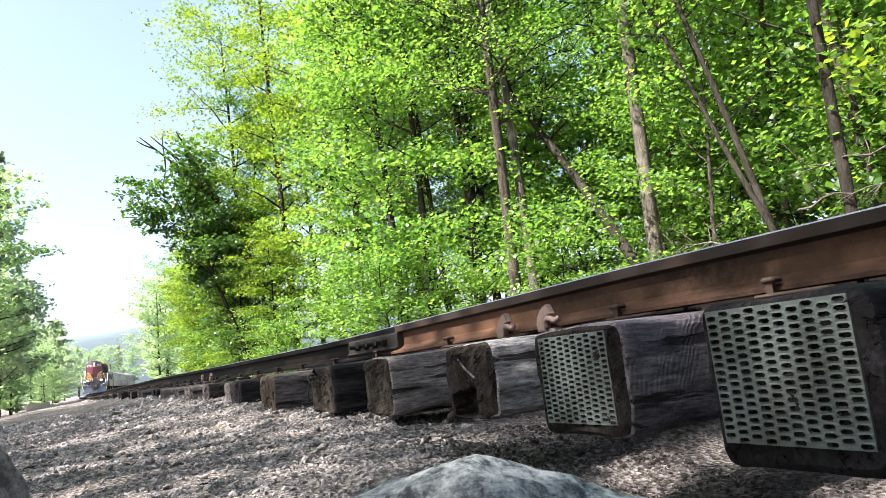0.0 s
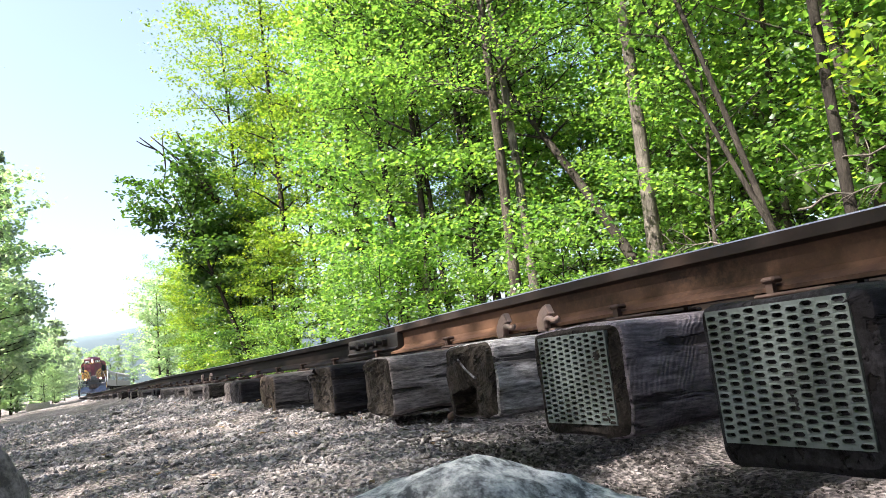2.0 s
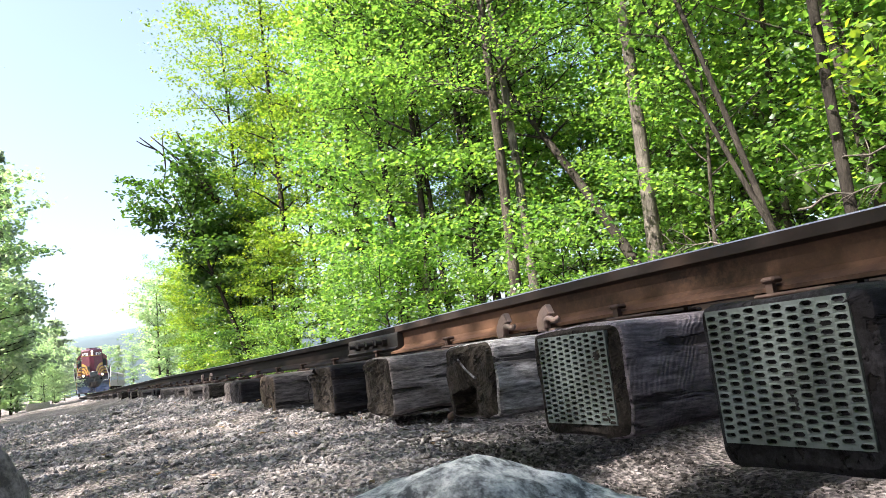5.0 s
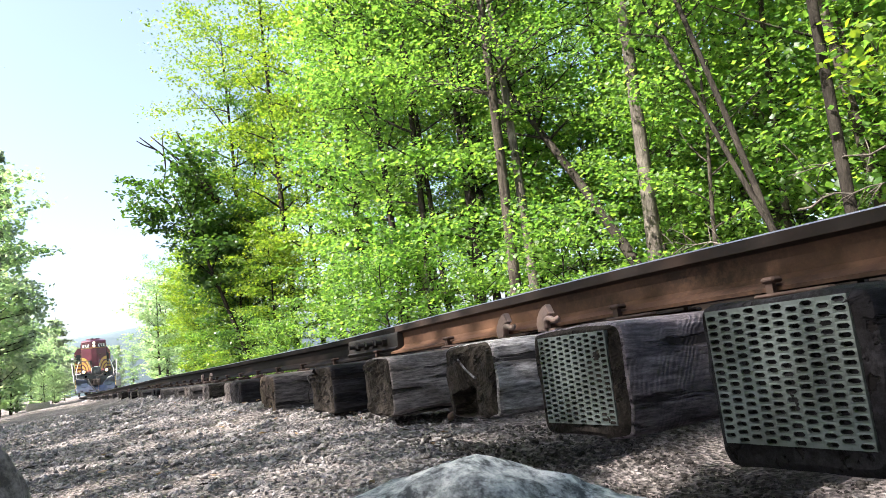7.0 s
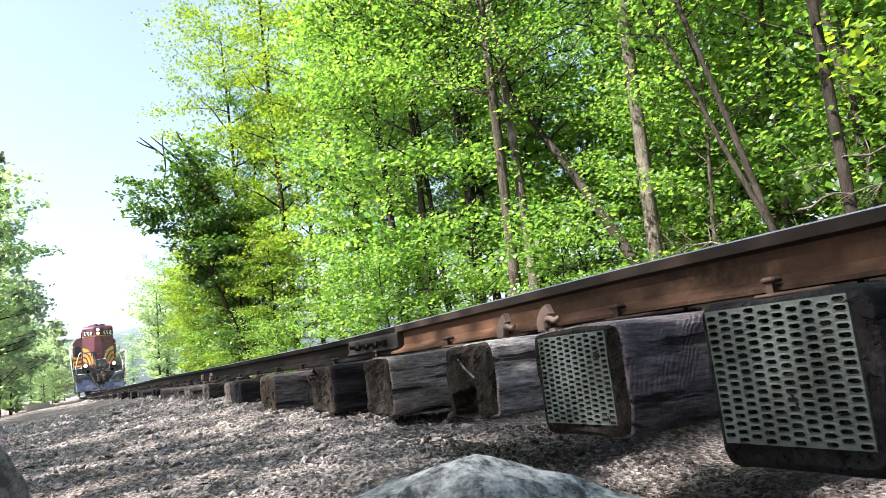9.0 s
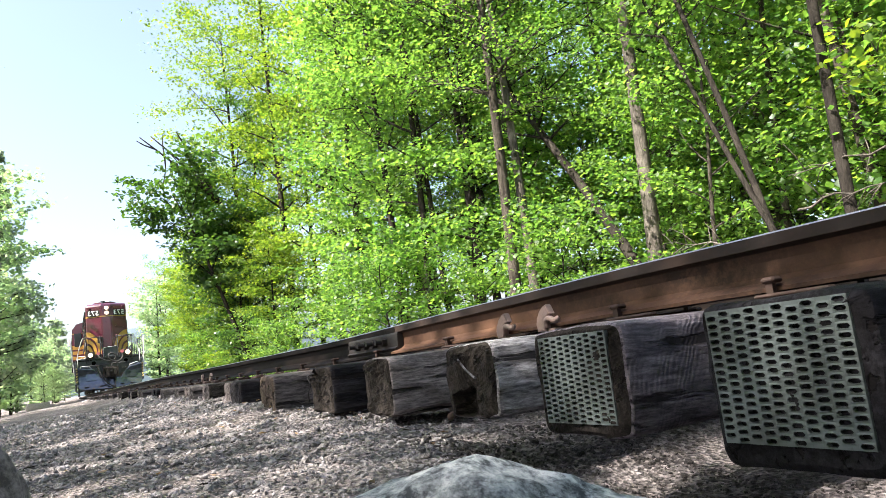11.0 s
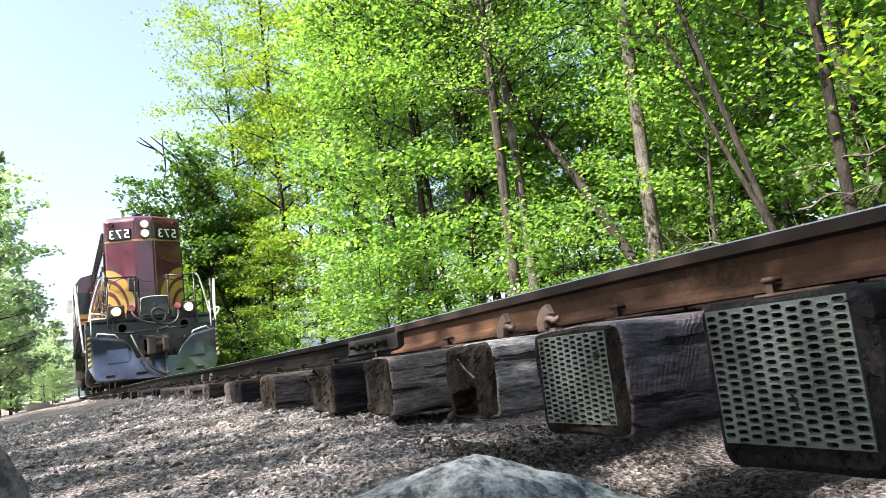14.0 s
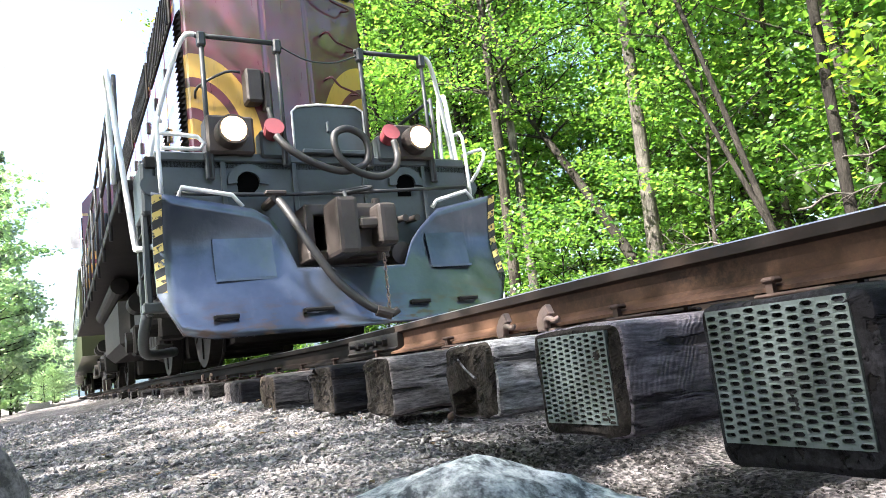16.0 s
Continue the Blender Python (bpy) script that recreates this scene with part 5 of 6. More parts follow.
def make_pilot(loco):
    # end plate below the deck, with two pockets
    bm = bmesh.new()
    outline = [(-1.42, 1.70), (-1.42, 1.28), (-1.0, 0.55), (1.0, 0.55), (1.42, 1.28), (1.42, 1.70)]
    prism(bm, outline, 0.30, 0.36)
    box(bm, (-1.42, 0.28, 1.62), (1.42, 1.0, 1.70), 0.012)
    ep = part("end_plate", bm, M_PILOT, loco, "slate grey steel end plate")
    for x in (-0.9, -0.3, 0.35, 0.95):
        part("rib", boxes(((x - 0.02, 0.27, 1.0), (x + 0.02, 0.31, 1.62), 0.004)), M_PILOT, ep)
    bm = boxes(((-1.50, 0.3, 1.56), (1.50, 1.0, 1.66), 0.01), ((-1.63, 1.0, 1.56), (1.63, 17.0, 1.66), 0.01))
    part("walkway", bm, M_FRAME, loco)
    for x in (-0.70, 0.76):
        bm = bmesh.new()
        for i in range(14):
            a0, a1 = math.pi * (-0.05 + 1.1 * i / 14), math.pi * (-0.05 + 1.1 * (i + 1) / 14)
            v = [(math.cos(a) * r, math.sin(a) * r * 0.9) for a in (a0, a1) for r in (0.095, 0.17)]
            f = [bm.verts.new((x + v[k][0], 0.262, 1.45 + v[k][1])) for k in (0, 1, 3, 2)]
            g = [bm.verts.new((x + v[k][0], 0.30, 1.45 + v[k][1])) for k in (0, 1, 3, 2)]
            bm.faces.new(f)
            for j in range(4):
                bm.faces.new((f[j], g[j], g[(j + 1) % 4], f[(j + 1) % 4]))
        bmesh.ops.remove_doubles(bm, verts=bm.verts, dist=0.0005)
        bmesh.ops.recalc_face_normals(bm, faces=bm.faces)
        k = part("lift_pocket", bm, M_PILOT, loco)
        # no hole is cut: flat black pieces stand in for the shade inside
        bm = bmesh.new()
        cyl(bm, (x, 0.296, 1.45), (x, 0.30, 1.45), 0.094, 20)
        box(bm, (x - 0.085, 0.294, 1.33), (x + 0.05, 0.299, 1.46))
        part("opening", bm, M_HOLE, k, "flat black disc for the dark of the opening")
    # ditch lights
    for x in (-0.835, 0.86):
        bm = bmesh.new()
        box(bm, (x - 0.19, 0.20, 1.67), (x + 0.20, 0.45, 2.0), 0.02)
        d = part("ditch_light", bm, M_IRON, loco)
        bm = bmesh.new()
        cyl(bm, (x, 0.2, 1.835), (x, 0.06, 1.835), 0.135, 26, 0.125)
        part("hood", bm, M_IRON, d, "brown round lamp hood")
        bm = bmesh.new()
        bmesh.ops.create_uvsphere(bm, u_segments=24, v_segments=8, radius=0.108, matrix=Matrix.Translation((x, 0.065, 1.835)) @ Matrix.Diagonal((1, 0.3, 1, 1)))
        smooth(part("lens", bm, M_LAMP, d, "glowing warm lamp lens"))
        bm = bmesh.new()
        bmesh.ops.create_uvsphere(bm, u_segments=16, v_segments=8, radius=0.068, matrix=Matrix.Translation((x, 0.03, 1.835)) @ Matrix.Diagonal((1, 0.3, 1, 1)))
        smooth(part("bulb", bm, M_BULB, d, "glowing bulb"))
    # centre step plate between the handrails
    bm = bmesh.new()
    outline = [(-0.25, 1.70), (-0.25, 2.12), (-0.20, 2.17), (0.0, 2.20), (0.36, 2.20), (0.43, 2.16), (0.43, 1.70)]
    prism(bm, outline, 0.36, 0.39)
    st = part("drop_step", bm, M_PILOT, loco, "slate drop step with a white edge")
    tube("edge", [[(x, 0.352, z) for x, z in outline]], 0.011, M_WHITE, st, 6, "white painted edge")
    bm = boxes(((-0.22, 0.22, 1.70), (0.42, 0.36, 1.74), 0.008), ((0.06, 0.33, 1.94), (0.09, 0.36, 2.04), 0.006))
    part("ledge", bm, M_PILOT, st)
    # jumper caps and looped cable
    for x in (-0.48, 0.60):
        bm = bmesh.new()
        box(bm, (x - 0.10, 0.24, 1.66), (x + 0.10, 0.42, 1.90), 0.02)
        c = part("cable_box", bm, M_PILOT, loco)
        bm = bmesh.new()
        cyl(bm, (x, 0.24, 1.86), (x, 0.13, 1.90), 0.075, 18, 0.085)
        part("cap", bm, M_REDCAP, c, "faded red cap")
    loop = [(-0.48, 0.10, 1.80), (-0.40, 0.02, 1.66), (-0.18, -0.02, 1.52), (0.06, -0.02, 1.47), (0.26, -0.02, 1.56), (0.27, -0.02, 1.76), (0.12, -0.02, 1.85), (-0.02, -0.04, 1.78), (-0.01, -0.06, 1.60),
            (0.12, -0.06, 1.47), (0.34, -0.04, 1.42), (0.52, 0.0, 1.50), (0.60, 0.06, 1.64), (0.60, 0.10, 1.80)]
    tube("jumper_cable", [bend(loop, 6)], 0.032, M_HOSE, loco, 10, "thick grey rubber jumper cable")
    # uncoupling lever
    tube("uncoupling_lever", [bend([(-1.30, 0.20, 1.33), (-0.6, 0.2, 1.32), (0.0, 0.2, 1.34), (0.3, 0.2, 1.39), (0.34, 0.16, 1.37), (0.1, 0.18, 1.33)], 3), [(0.0, 0.2, 1.33), (1.35, 0.2, 1.40)], [(0.10, 0.18, 1.34), (0.10, 0.05, 1.12)]], 0.018, M_DARKRAIL, loco)
    # coupler and its pocket
    bm = boxes(((-0.32, 0.05, 0.74), (-0.24, 0.36, 1.20), 0.012), ((0.32, 0.05, 0.74), (0.40, 0.36, 1.20), 0.012), ((-0.32, 0.05, 1.10), (0.40, 0.36, 1.20), 0.012), ((-0.32, 0.02, 0.72), (0.40, 0.36, 0.80), 0.012))
    part("coupler_pocket", bm, M_IRON, loco, "worn brown coupler pocket")
    # black sheet standing in for the shade deep in the pocket
    bm = boxes(((-0.24, 0.30, 0.80), (0.32, 0.34, 1.10)))
    part("pocket_back", bm, M_HOLE, loco)
    bm = bmesh.new()
    box(bm, (-0.12, -0.10, 0.82), (0.16, 0.34, 1.06), 0.02)
    box(bm, (-0.20, -0.40, 0.70), (-0.02, -0.05, 1.16), 0.035, None, 2)
    box(bm, (-0.05, -0.26, 0.72), (0.30, -0.02, 1.14), 0.045, None, 2)
    c = part("coupler", bm, M_IRON, loco, "heavy rusty knuckle coupler")
    bm = bmesh.new()
    box(bm, (0.13, -0.44, 0.76), (0.30, -0.12, 1.10), 0.05, None, 3)
    box(bm, (-0.02, -0.40, 0.90), (0.18, -0.30, 0.99), 0.02)
    cyl(bm, (0.22, -0.2, 0.66), (0.22, -0.2, 1.18), 0.035, 12)
    part("knuckle", bm, M_IRON, c)
    verts, faces = [], []
    for i in range(13):
        z = 0.68 - i * 0.036
        ring = [(0.20 + 0.013 * math.cos(a) * (i % 2), -0.30 + 0.013 * math.cos(a) * (1 - i % 2), z + 0.024 * math.sin(a)) for a in [k * math.pi / 4 for k in range(9)]]
        tube_into(verts, faces, ring, 0.0045, 5, False)
    raw("chain", verts, faces, M_CLIP, c, True, "rusty link chain")
    # brake hose
    hose = [(-0.55, 0.12, 1.25), (-0.53, 0.02, 1.22), (-0.47, -0.10, 1.05), (-0.38, -0.22, 0.80), (-0.22, -0.30, 0.50), (-0.02, -0.34, 0.30), (0.12, -0.36, 0.22)]
    tube("brake_hose", [bend(hose, 6)], 0.034, M_HOSE, loco, 10, "grey rubber brake hose with a metal coupling")
    bm = bmesh.new()
    cyl(bm, (0.06, -0.36, 0.24), (0.18, -0.37, 0.20), 0.045, 12)
    cyl(bm, (0.18, -0.37, 0.20), (0.24, -0.37, 0.23), 0.03, 12)
    part("hose_coupling", bm, M_IRON, loco)
    bm = bmesh.new()
    cyl(bm, (-0.57, 0.3, 1.24), (-0.55, 0.02, 1.25), 0.04, 12)
    box(bm, (-0.64, 0.0, 1.27), (-0.46, 0.06, 1.31), 0.012)
    part("valve", bm, M_IRON, loco)
    for x, z, r in ((0.62, 1.10, 0.03), (0.74, 1.10, 0.03), (0.55, 0.78, 0.10)):
        bm = bmesh.new()
        cyl(bm, (x, 0.31, z), (x, 0.08, z - 0.02), r, 14)
        part("pipe_end", bm, M_IRON, loco)


def make_plow(loco):
    """The wide plough blade: two wings with a notch for the coupler, bowed forward at the foot."""
    cols = [-1.50, -1.36, -1.15, -0.95, -0.75, -0.62, -0.55, -0.44, -0.2, 0.0, 0.25, 0.5, 0.62, 0.72, 0.9, 1.1, 1.3, 1.42, 1.52]

    def top(x):
        return float(np.interp(x, [-1.5, -0.68, -0.56, -0.45, -0.44, 0.5, 0.51, 0.66, 0.9, 1.52], [1.28, 1.14, 1.02, 0.72, 0.66, 0.64, 0.68, 0.92, 1.14, 1.27]))

    def low(x):
        return float(np.interp(abs(x), [0, 1.34, 1.5], [0.13, 0.14, 0.50]))

    def depth(x, z):
        k = min(1.0, max(0.0, (1.28 - z) / 1.15))
        bow = 0.07 - 0.10 * max(0.0, 1 - k / 0.5) ** 2 - 0.26 * max(0.0, (k - 0.35) / 0.65) ** 1.5
        return bow - 0.14 * (1 - abs(x - 0.1) / 1.6) * k

    bm = bmesh.new()
    rows = 14
    grid = []
    for x in cols:
        a, b = low(x), top(x)
        grid.append([bm.verts.new((x, depth(x, a + (b - a) * r / rows), a + (b - a) * r / rows)) for r in range(rows + 1)])
    for i in range(len(cols) - 1):
        for r in range(rows):
            bm.faces.new((grid[i][r], grid[i + 1][r], grid[i + 1][r + 1], grid[i][r + 1]))
    ext = bmesh.ops.extrude_face_region(bm, geom=bm.faces[:])
    bmesh.ops.translate(bm, vec=(0, 0.03, 0), verts=[v for v in ext["geom"] if isinstance(v, bmesh.types.BMVert)])
    bmesh.ops.recalc_face_normals(bm, faces=bm.faces)
    for f in bm.faces:
        f.smooth = abs(f.normal.y) > 0.3
    p = part("plough_blade", bm, M_PLOW, loco, "dark scraped steel plough blade")
    for x0, x1, z0, z1 in ((-1.08, -0.62, 0.60, 0.92), (0.76, 1.16, 0.62, 0.92)):
        bm = bmesh.new()
        vs = [bm.verts.new((x, depth(x, z) - o, z)) for o in (0.0, 0.016) for x, z in ((x0, z0), (x1, z0), (x1, z1), (x0, z1))]
        for f in ((7, 6, 5, 4), (0, 1, 5, 4), (1, 2, 6, 5), (2, 3, 7, 6), (3, 0, 4, 7)):
            bm.faces.new([vs[k] for k in f])
        box(bm, (x0, depth(x0, z0) - 0.03, z0 - 0.02), (x1, depth(x1, z0) - 0.002, z0))
        bmesh.ops.recalc_face_normals(bm, faces=bm.faces)
        part("hatch", bm, M_PLOW, p)
    for x in (-1.05, -0.36, 0.52, 1.0):
        bm = bmesh.new()
        w = 0.09 if x not in (-0.36,) else 0.12
        y = depth(x, 0.3)
        box(bm, (x - w, y - 0.055, 0.28), (x + w, y - 0.02, 0.315), 0.01)
        box(bm, (x - w, y - 0.05, 0.28), (x - w + 0.03, y + 0.01, 0.31))
        box(bm, (x + w - 0.03, y - 0.05, 0.28), (x + w, y + 0.01, 0.31))
        part("step_lug", bm, M_FRAME, p)
    for x0, x1 in ((-1.50, -1.43), (1.45, 1.52)):
        bm = bmesh.new()
        n = 10
        a = []
        for r in range(n + 1):
            z = 0.52 + (1.26 - 0.52) * r / n
            a.append([bm.verts.new((x, depth(x, z) - 0.005, z)) for x in (x0, x1)])
        for r in range(n):
            bm.faces.new((a[r][0], a[r][1], a[r + 1][1], a[r + 1][0]))
        part("hazard_stripe", bm, M_HAZARD, p, "yellow and black hazard stripes")
    # white grab bars on the blade's top
    tube("grab_bar", [bend([(-1.30, 0.05, 1.26), (-1.28, 0.02, 1.33), (-0.90, 0.02, 1.27), (-0.82, 0.04, 1.18)], 1)], 0.018, M_WHITE, p, 8, "white painted grab bar")
    tube("grab_bar", [bend([(0.88, 0.04, 1.16), (0.92, 0.02, 1.22), (1.24, 0.02, 1.31), (1.32, 0.05, 1.24)], 1)], 0.018, M_WHITE, p, 8, "white painted grab bar")


def make_rails(loco):
    # end handrails
    for xs in ((-1.01, -0.37), (0.41, 1.05)):
        for x in xs:
            z0 = 1.47 if abs(x) > 0.6 else 1.60
            tube("handrail_post", [[(x, 0.24, z0), (x, 0.24, 2.70)]], 0.020, M_DARKRAIL, loco)
            bm = bmesh.new()
            box(bm, (x - 0.035, 0.225, z0 - 0.02), (x + 0.035, 0.262, z0 + 0.22), 0.012)
            part("bracket", bm, M_DARKRAIL, loco)
            bm = bmesh.new()
            box(bm, (x - 0.035, 0.20, 2.60), (x + 0.035, 0.28, 2.73), 0.015)
            part("clamp", bm, M_DARKRAIL, loco)
        tube("handrail", [[(xs[0] - 0.05, 0.24, 2.70), (xs[1] + 0.03, 0.24, 2.70)]], 0.022, M_DARKRAIL, loco)
    tube("safety_chain", [bend([(-0.35, 0.24, 2.68), (-0.1, 0.24, 2.57), (0.15, 0.24, 2.57), (0.39, 0.24, 2.66)], 5)], 0.008, M_DARKRAIL, loco, 5)
    for s in (-1, 1):
        tube("corner_rail", [bend([(s * 1.04, 0.24, 2.70), (s * 1.16, 0.26, 2.66), (s * 1.32, 0.40, 2.2), (s * 1.44, 0.50, 1.66), (s * 1.46, 0.50, 1.32)], 4)], 0.022, M_WHITE, loco, 8, "white painted corner rail")
        tube("corner_rail", [bend([(s * 1.36, 0.30, 1.95), (s * 1.40, 0.22, 1.9), (s * 1.40, 0.20, 1.3)], 3)], 0.018, M_WHITE, loco, 8, "white painted corner rail")
        tube("corner_rail", [bend([(s * 1.38, 0.26, 1.84), (s * 1.10, 0.2, 1.80), (s * 1.08, 0.2, 1.70), (s * 1.38, 0.2, 1.70)] if s < 0 else [(1.42, 0.3, 1.74), (1.62, 0.25, 1.80), (1.60, 0.2, 1.68), (1.46, 0.25, 1.46)], 2)], 0.018, M_WHITE, loco, 8, "white painted grab bar")
        # tall step rail at the corner
        tube("step_rail", [bend([(s * 1.66, 1.15, 1.66), (s * 1.69, 1.12, 2.52), (s * 1.69, 1.02, 2.62), (s * 1.68, 0.92, 2.50), (s * 1.58, 0.62, 1.1), (s * 1.55, 0.55, 0.96), (s * 1.45, 0.45, 0.96)], 3)], 0.024, M_WHITE, loco, 8, "white painted step rail")
        # walkway rail with posts
        tube("walkway_rail", [[(s * 1.62, 1.15, 2.66), (s * 1.62, 11.4, 2.66)], [(s * 1.62, 1.15, 2.2), (s * 1.62, 11.4, 2.2)]], 0.02, M_DARKRAIL, loco)
        for i in range(9):
            y = 1.15 + i * 1.28
            tube("handrail_post", [[(s * 1.62, y, 1.4), (s * 1.62, y, 2.68)]], 0.02, M_DARKRAIL, loco)
        # corner steps
        for z in (0.42, 0.75, 1.08, 1.38):
            bm = boxes(((min(s * 1.10, s * 1.52), 0.5, z), (max(s * 1.10, s * 1.52), 0.85, z + 0.03), 0.005))
            part("step", bm, M_FRAME, loco)
        bm = boxes(((min(s * 1.48, s * 1.53), 0.42, 0.40), (max(s * 1.48, s * 1.53), 0.50, 1.66), 0.01), ((min(s * 1.48, s * 1.53), 0.86, 0.40), (max(s * 1.48, s * 1.53), 0.92, 1.66), 0.01), ((min(s * 1.30, s * 1.56), 0.36, 0.42), (max(s * 1.30, s * 1.56), 0.5, 0.5), 0.01))
        part("step_frame", bm, M_PILOT, loco)
        bm = boxes(((min(s * 1.42, s * 1.53), 0.32, 1.2), (max(s * 1.42, s * 1.53), 0.95, 1.62), 0.02))
        cyl(bm, (s * 1.46, 0.32, 1.42), (s * 1.46, 0.29, 1.42), 0.08, 20)
        part("sand_box", bm, M_PILOT, loco)


def make_cab(loco):
    bm = bmesh.new()
    outline = [(-1.56, 1.66), (-1.56, 4.08), (-1.30, 4.42), (-0.7, 4.58), (0.7, 4.58), (1.30, 4.42), (1.56, 4.08), (1.56, 1.66)]
    prism(bm, outline, 11.6, 13.9)
    cab = part("cab", bm, M_LIVERY, loco, "maroon driver's cab with yellow stripes")
    for s in (-1, 1):
        bm = boxes(((min(s * 1.02, s * 1.44), 11.57, 3.0), (max(s * 1.02, s * 1.44), 11.60, 3.85), 0.01))
        part("cab_window", bm, M_GLASS, cab, "pale reflecting cab window")
        for y in (11.8, 12.75):
            bm = boxes(((min(s * 1.56, s * 1.58), y, 3.0), (max(s * 1.56, s * 1.58), y + 0.8, 3.8), 0.008))
            part("cab_window", bm, M_GLASS, cab)
        bm = boxes(((min(s * 1.62, s * 1.82), 11.75, 3.1), (max(s * 1.62, s * 1.82), 11.80, 3.6), 0.01), ((min(s * 1.55, s * 1.75), 11.76, 3.3), (max(s * 1.55, s * 1.75), 11.78, 3.33)))
        part("mirror", bm, M_WHITE, cab, "framed side mirror")
    bm = bmesh.new()
    box(bm, (-0.93, 13.9, 1.66), (0.93, 16.2, 4.3), 0.08)
    part("short_hood", bm, M_LIVERY, loco)
    tube("antenna", [[(0.1, 12.2, 4.58), (0.1, 12.2, 4.95)]], 0.01, M_DARKRAIL, loco)


def make_wheelset(parent, y):
    """Two wheels on an axle that turn together."""
    bm = bmesh.new()
    for s in (-1, 1):
        cyl(bm, (s * 0.70, 0, 0), (s * 0.82, 0, 0), 0.508, 40)
        cyl(bm, (s * 0.675, 0, 0), (s * 0.70, 0, 0), 0.535, 40)
        cyl(bm, (s * 0.82, 0, 0), (s * 0.85, 0, 0), 0.18, 20)
        for k in range(6):
            a = k * math.pi / 3
            box(bm, (min(s * 0.82, s * 0.835), -0.03, 0.2), (max(s * 0.82, s * 0.835), 0.03, 0.42), 0.0, Matrix.Rotation(a, 4, "X"))
    cyl(bm, (-1.0, 0, 0), (1.0, 0, 0), 0.09, 16)
    ob = part("wheelset", bm, M_FRAME, parent, "steel wheels on a turning axle")
    ob.location = (0, y, 0.508)
    return ob


def make_trucks(loco):
    sets = []
    for y in (3.6, 13.2):
        bm = bmesh.new()
        for s in (-1, 1):
            prism(bm, [(s * 1.0, 0.62), (s * 1.16, 0.62), (s * 1.16, 0.98), (s * 1.0, 0.98)], y - 2.0, y + 2.0)
            for dy in (-1.37, 1.37):
                box(bm, (min(s * 0.98, s * 1.26), y + dy - 0.2, 0.32), (max(s * 0.98, s * 1.26), y + dy + 0.2, 0.72), 0.03)
                cyl(bm, (s * 1.26, y + dy, 0.5), (s * 1.34, y + dy, 0.5), 0.14, 18)
            for q in (-0.5, -0.25, 0.0, 0.25, 0.5):
                cyl(bm, (s * 1.1, y + q, 0.30), (s * 1.1, y + q, 0.66), 0.09, 12)
            box(bm, (min(s * 1.0, s * 1.2), y - 0.7, 0.22), (max(s * 1.0, s * 1.2), y + 0.7, 0.32), 0.02)
            for dy in (-0.75, 0.75):
                cyl(bm, (s * 1.22, y + dy - 0.2, 0.95), (s * 1.22, y + dy + 0.2, 0.95), 0.13, 16)
        box(bm, (-1.0, y - 0.25, 0.6), (1.0, y + 0.25, 1.1), 0.03)
        t = part("bogie", bm, M_FRAME, loco, "black grimy bogie frame")
        for dy in (-1.37, 1.37):
            sets.append(make_wheelset(t, y + dy))
    bm = bmesh.new()
    cyl(bm, (0, 6.4, 0.95), (0, 10.4, 0.95), 0.62, 24)
    box(bm, (-1.3, 6.4, 0.45), (1.3, 10.4, 1.4), 0.15)
    part("fuel_tank", bm, M_FRAME, loco)
    bm = bmesh.new()
    for s in (-1, 1):
        cyl(bm, (s * 1.3, 6.0, 1.42), (s * 1.3, 10.6, 1.42), 0.13, 14)
    box(bm, (-0.5, 0.4, 1.0), (0.5, 16.8, 1.56))
    part("underframe", bm, M_FRAME, loco)
    # plain boxes added to close the gaps, so the underside stays in shade
    for y in (2.2, 4.97, 11.8, 14.6):
        bm = bmesh.new()
        box(bm, (-0.66, y - 0.62, 0.16), (0.66, y + 0.62, 0.95), 0.12, None, 2)
        part("traction_motor", bm, M_FRAME, loco)
    bm = boxes(((-1.3, 0.5, 0.5), (1.3, 1.3, 1.5), 0.03))
    part("pilot_brace", bm, M_FRAME, loco)
    # front rail guard curve beside the plough
    tube("rail_guard", [bend([(-1.5, 0.7, 0.45), (-1.52, 0.9, 0.25), (-1.46, 1.2, 0.14), (-1.2, 1.5, 0.16)], 4)], 0.045, M_PILOT, loco)
    return sets


loco = thing("locomotive", pose(track_x(116), 116, 0), "maroon diesel locomotive with yellow hoops and a plough", "locomotive")
make_hood(loco)
make_nose(loco)
make_pilot(loco)
make_plow(loco)
make_rails(loco)
make_cab(loco)
LOCO_WHEELS = make_trucks(loco)


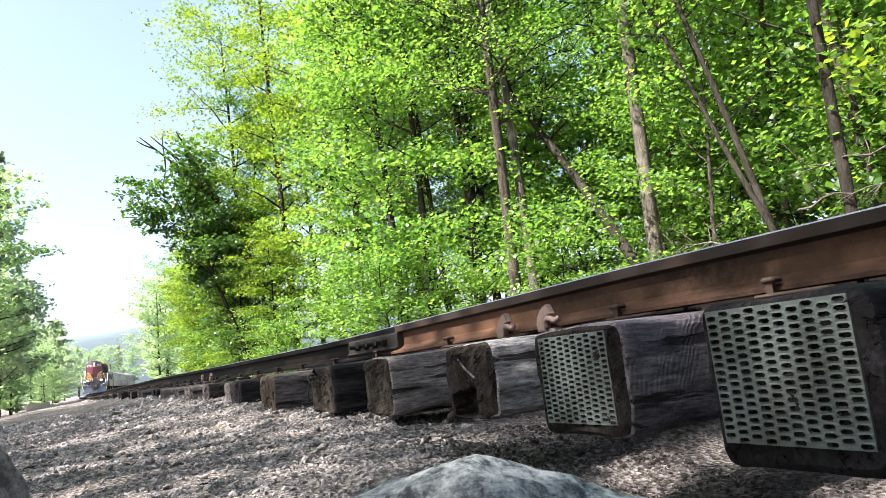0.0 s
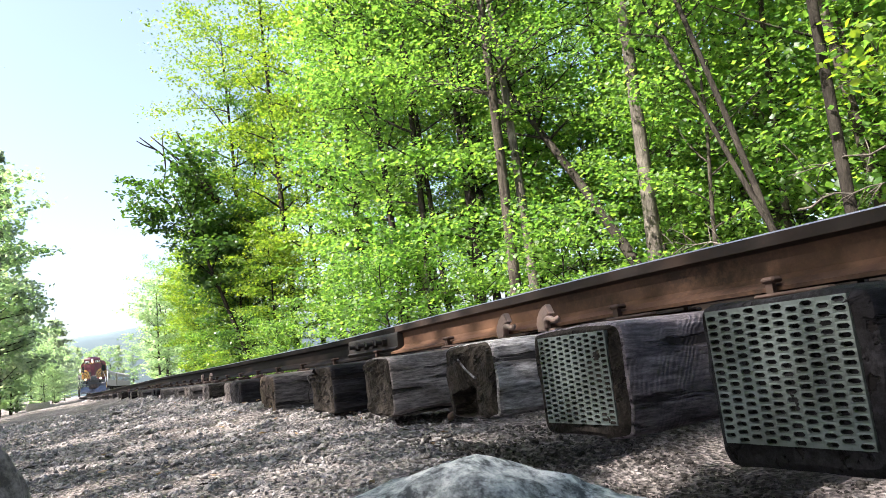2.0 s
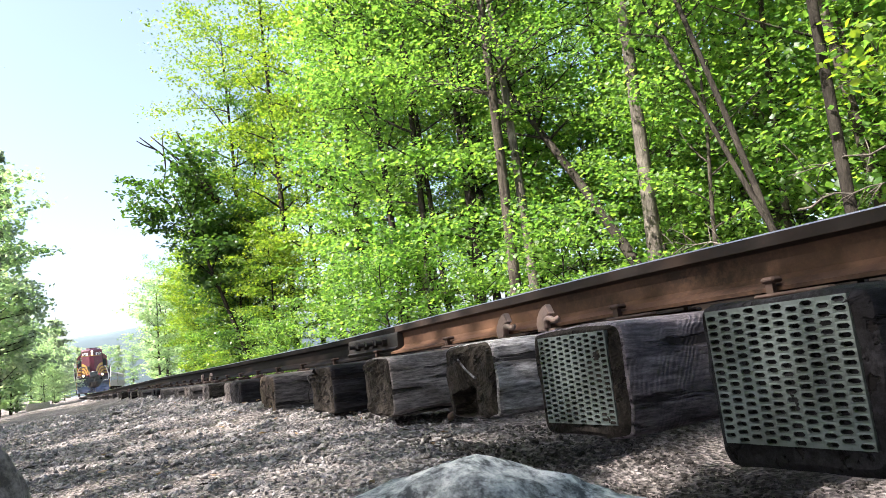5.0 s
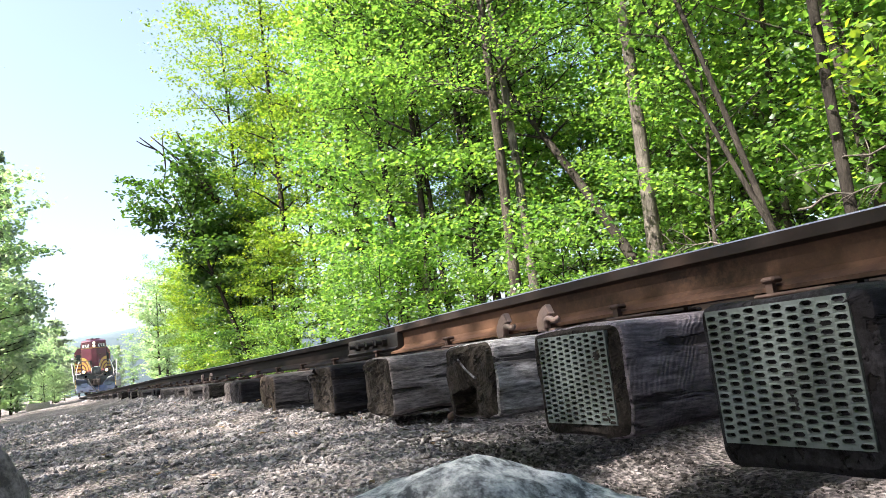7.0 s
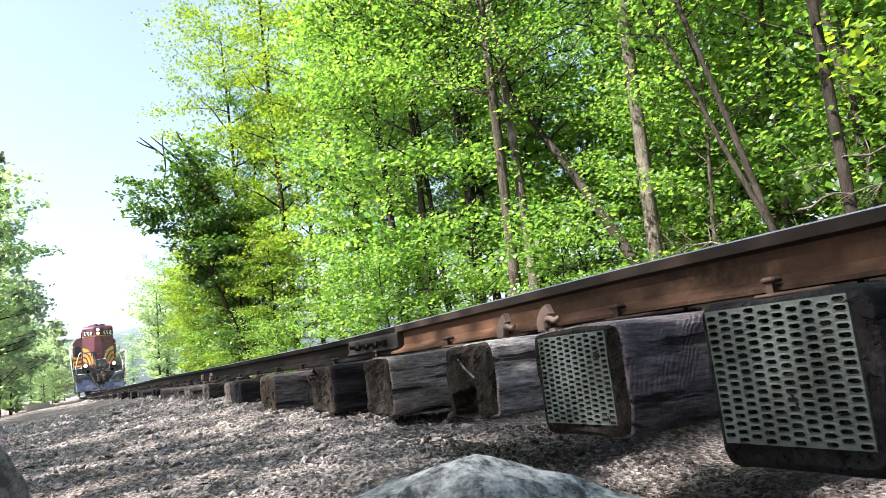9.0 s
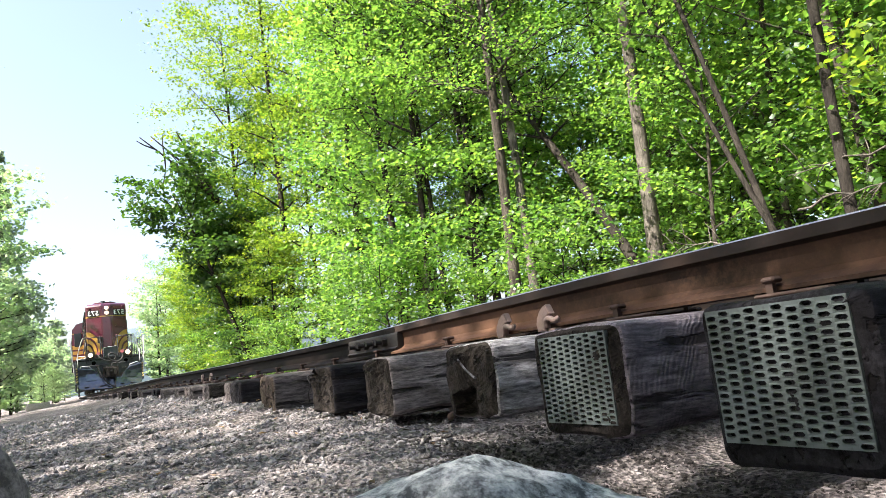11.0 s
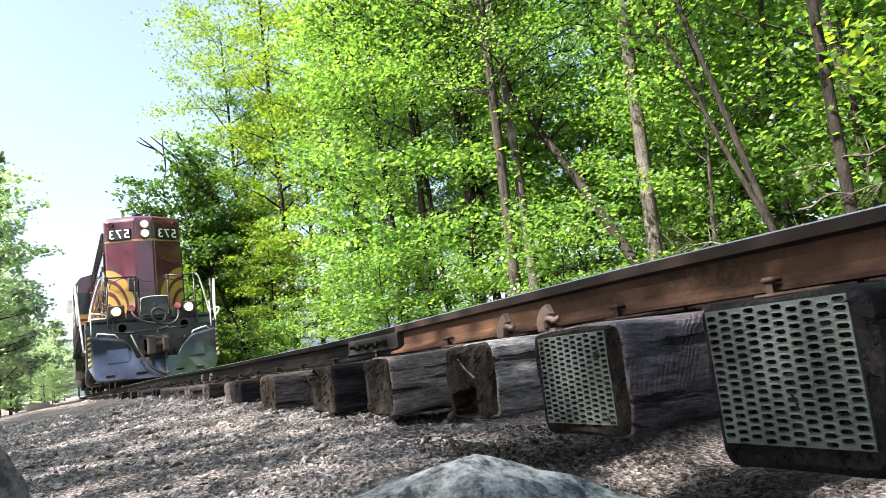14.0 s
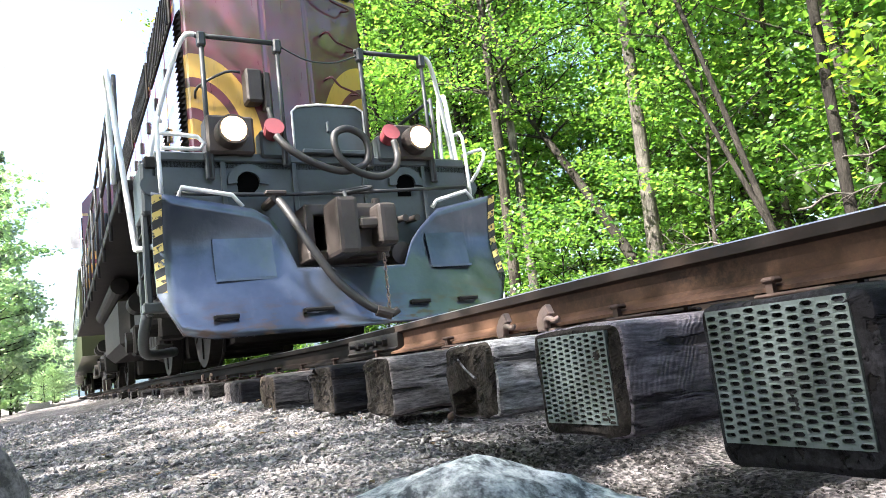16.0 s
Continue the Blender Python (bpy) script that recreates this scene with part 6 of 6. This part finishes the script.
def make_coach():
    t = thing("passenger_coach", pose(0, 140, 0), "olive green passenger coach with a grey roof", "railway coach", "coaches of the train")
    bm = bmesh.new()
    prism(bm, [(-1.5, 1.05), (-1.5, 3.45), (-1.46, 3.6), (1.46, 3.6), (1.5, 3.45), (1.5, 1.05)], 0.3, 22.3)
    body = part("body", bm, M_COACH, t)
    bm = bmesh.new()
    prism(bm, [(-1.52, 3.6), (-1.2, 3.86), (-0.7, 4.05), (0, 4.15), (0.7, 4.05), (1.2, 3.86), (1.52, 3.6)], 0.25, 22.35)
    part("roof", bm, M_ROOF, t)
    for s in (-1, 1):
        for i in range(11):
            bm = boxes(((min(s * 1.5, s * 1.512), 2.0 + i * 1.75, 2.15), (max(s * 1.5, s * 1.512), 3.2 + i * 1.75, 3.05), 0.004))
            part("window", bm, M_GLASS, body)
    bm = boxes(((-0.5, 0.26, 1.2), (0.5, 0.30, 3.3), 0.01))
    part("end_door", bm, M_FRAME, body)
    for y in (3.6, 19.0):
        bm = bmesh.new()
        for s in (-1, 1):
            box(bm, (min(s * 0.95, s * 1.1), y - 1.7, 0.45), (max(s * 0.95, s * 1.1), y + 1.7, 0.8), 0.03)
        box(bm, (-1.0, y - 0.3, 0.5), (1.0, y + 0.3, 1.1))
        b = part("bogie", bm, M_FRAME, t)
        for dy in (-1.2, 1.2):
            for s in (-1, 1):
                part("wheel", cyl(bmesh.new(), (s * 0.70, y + dy, 0.45), (s * 0.82, y + dy, 0.45), 0.45, 28), M_IRON, b)
    return t


coach_a = make_coach()
coaches = [coach_a] + [copy_thing(coach_a, pose(0, 140 + 23 * i, 0)) for i in (1, 2, 3)]

SPEED, LAST_Y = 6.75, 5.56


def run_y(t):
    """The plough's place along the track at t seconds; the train runs steadily."""
    return LAST_Y + SPEED * (16.0 - t)


def on_track(y0, back, length):
    """A vehicle whose front stands at y0: it rides on its two bogies."""
    a, b = y0 + back, y0 + back + length
    za, zb = float(np.interp(a, _fy, _fz)), float(np.interp(b, _fy, _fz))
    xa, xb = track_x(a), track_x(b)
    turn = -math.degrees(math.atan2(xb - xa, b - a))
    tilt = math.degrees(math.atan2(zb - za, b - a))
    k = -back / (b - a)
    return pose(xa + (xb - xa) * k - 0.05, y0, za + (zb - za) * k + RAIL_TOP, tilt, 0, turn)


def motions():
    times = [i * 0.5 for i in range(33)]
    walk(loco, [(t, on_track(run_y(t), 3.6, 9.6)) for t in times])
    for i, c in enumerate(coaches):
        walk(c, [(t, on_track(run_y(t) + 17.6 + 23.0 * i, 3.6, 15.4)) for t in times])
    fine = [i * 0.1 for i in range(161)]
    for w in LOCO_WHEELS:
        y, z = w.location.y, w.location.z
        walk(w, [(t, Matrix.Translation((0, y, z)) @ Matrix.Rotation((run_y(t) - LAST_Y) / 0.508, 4, "X")) for t in fine])


motions()
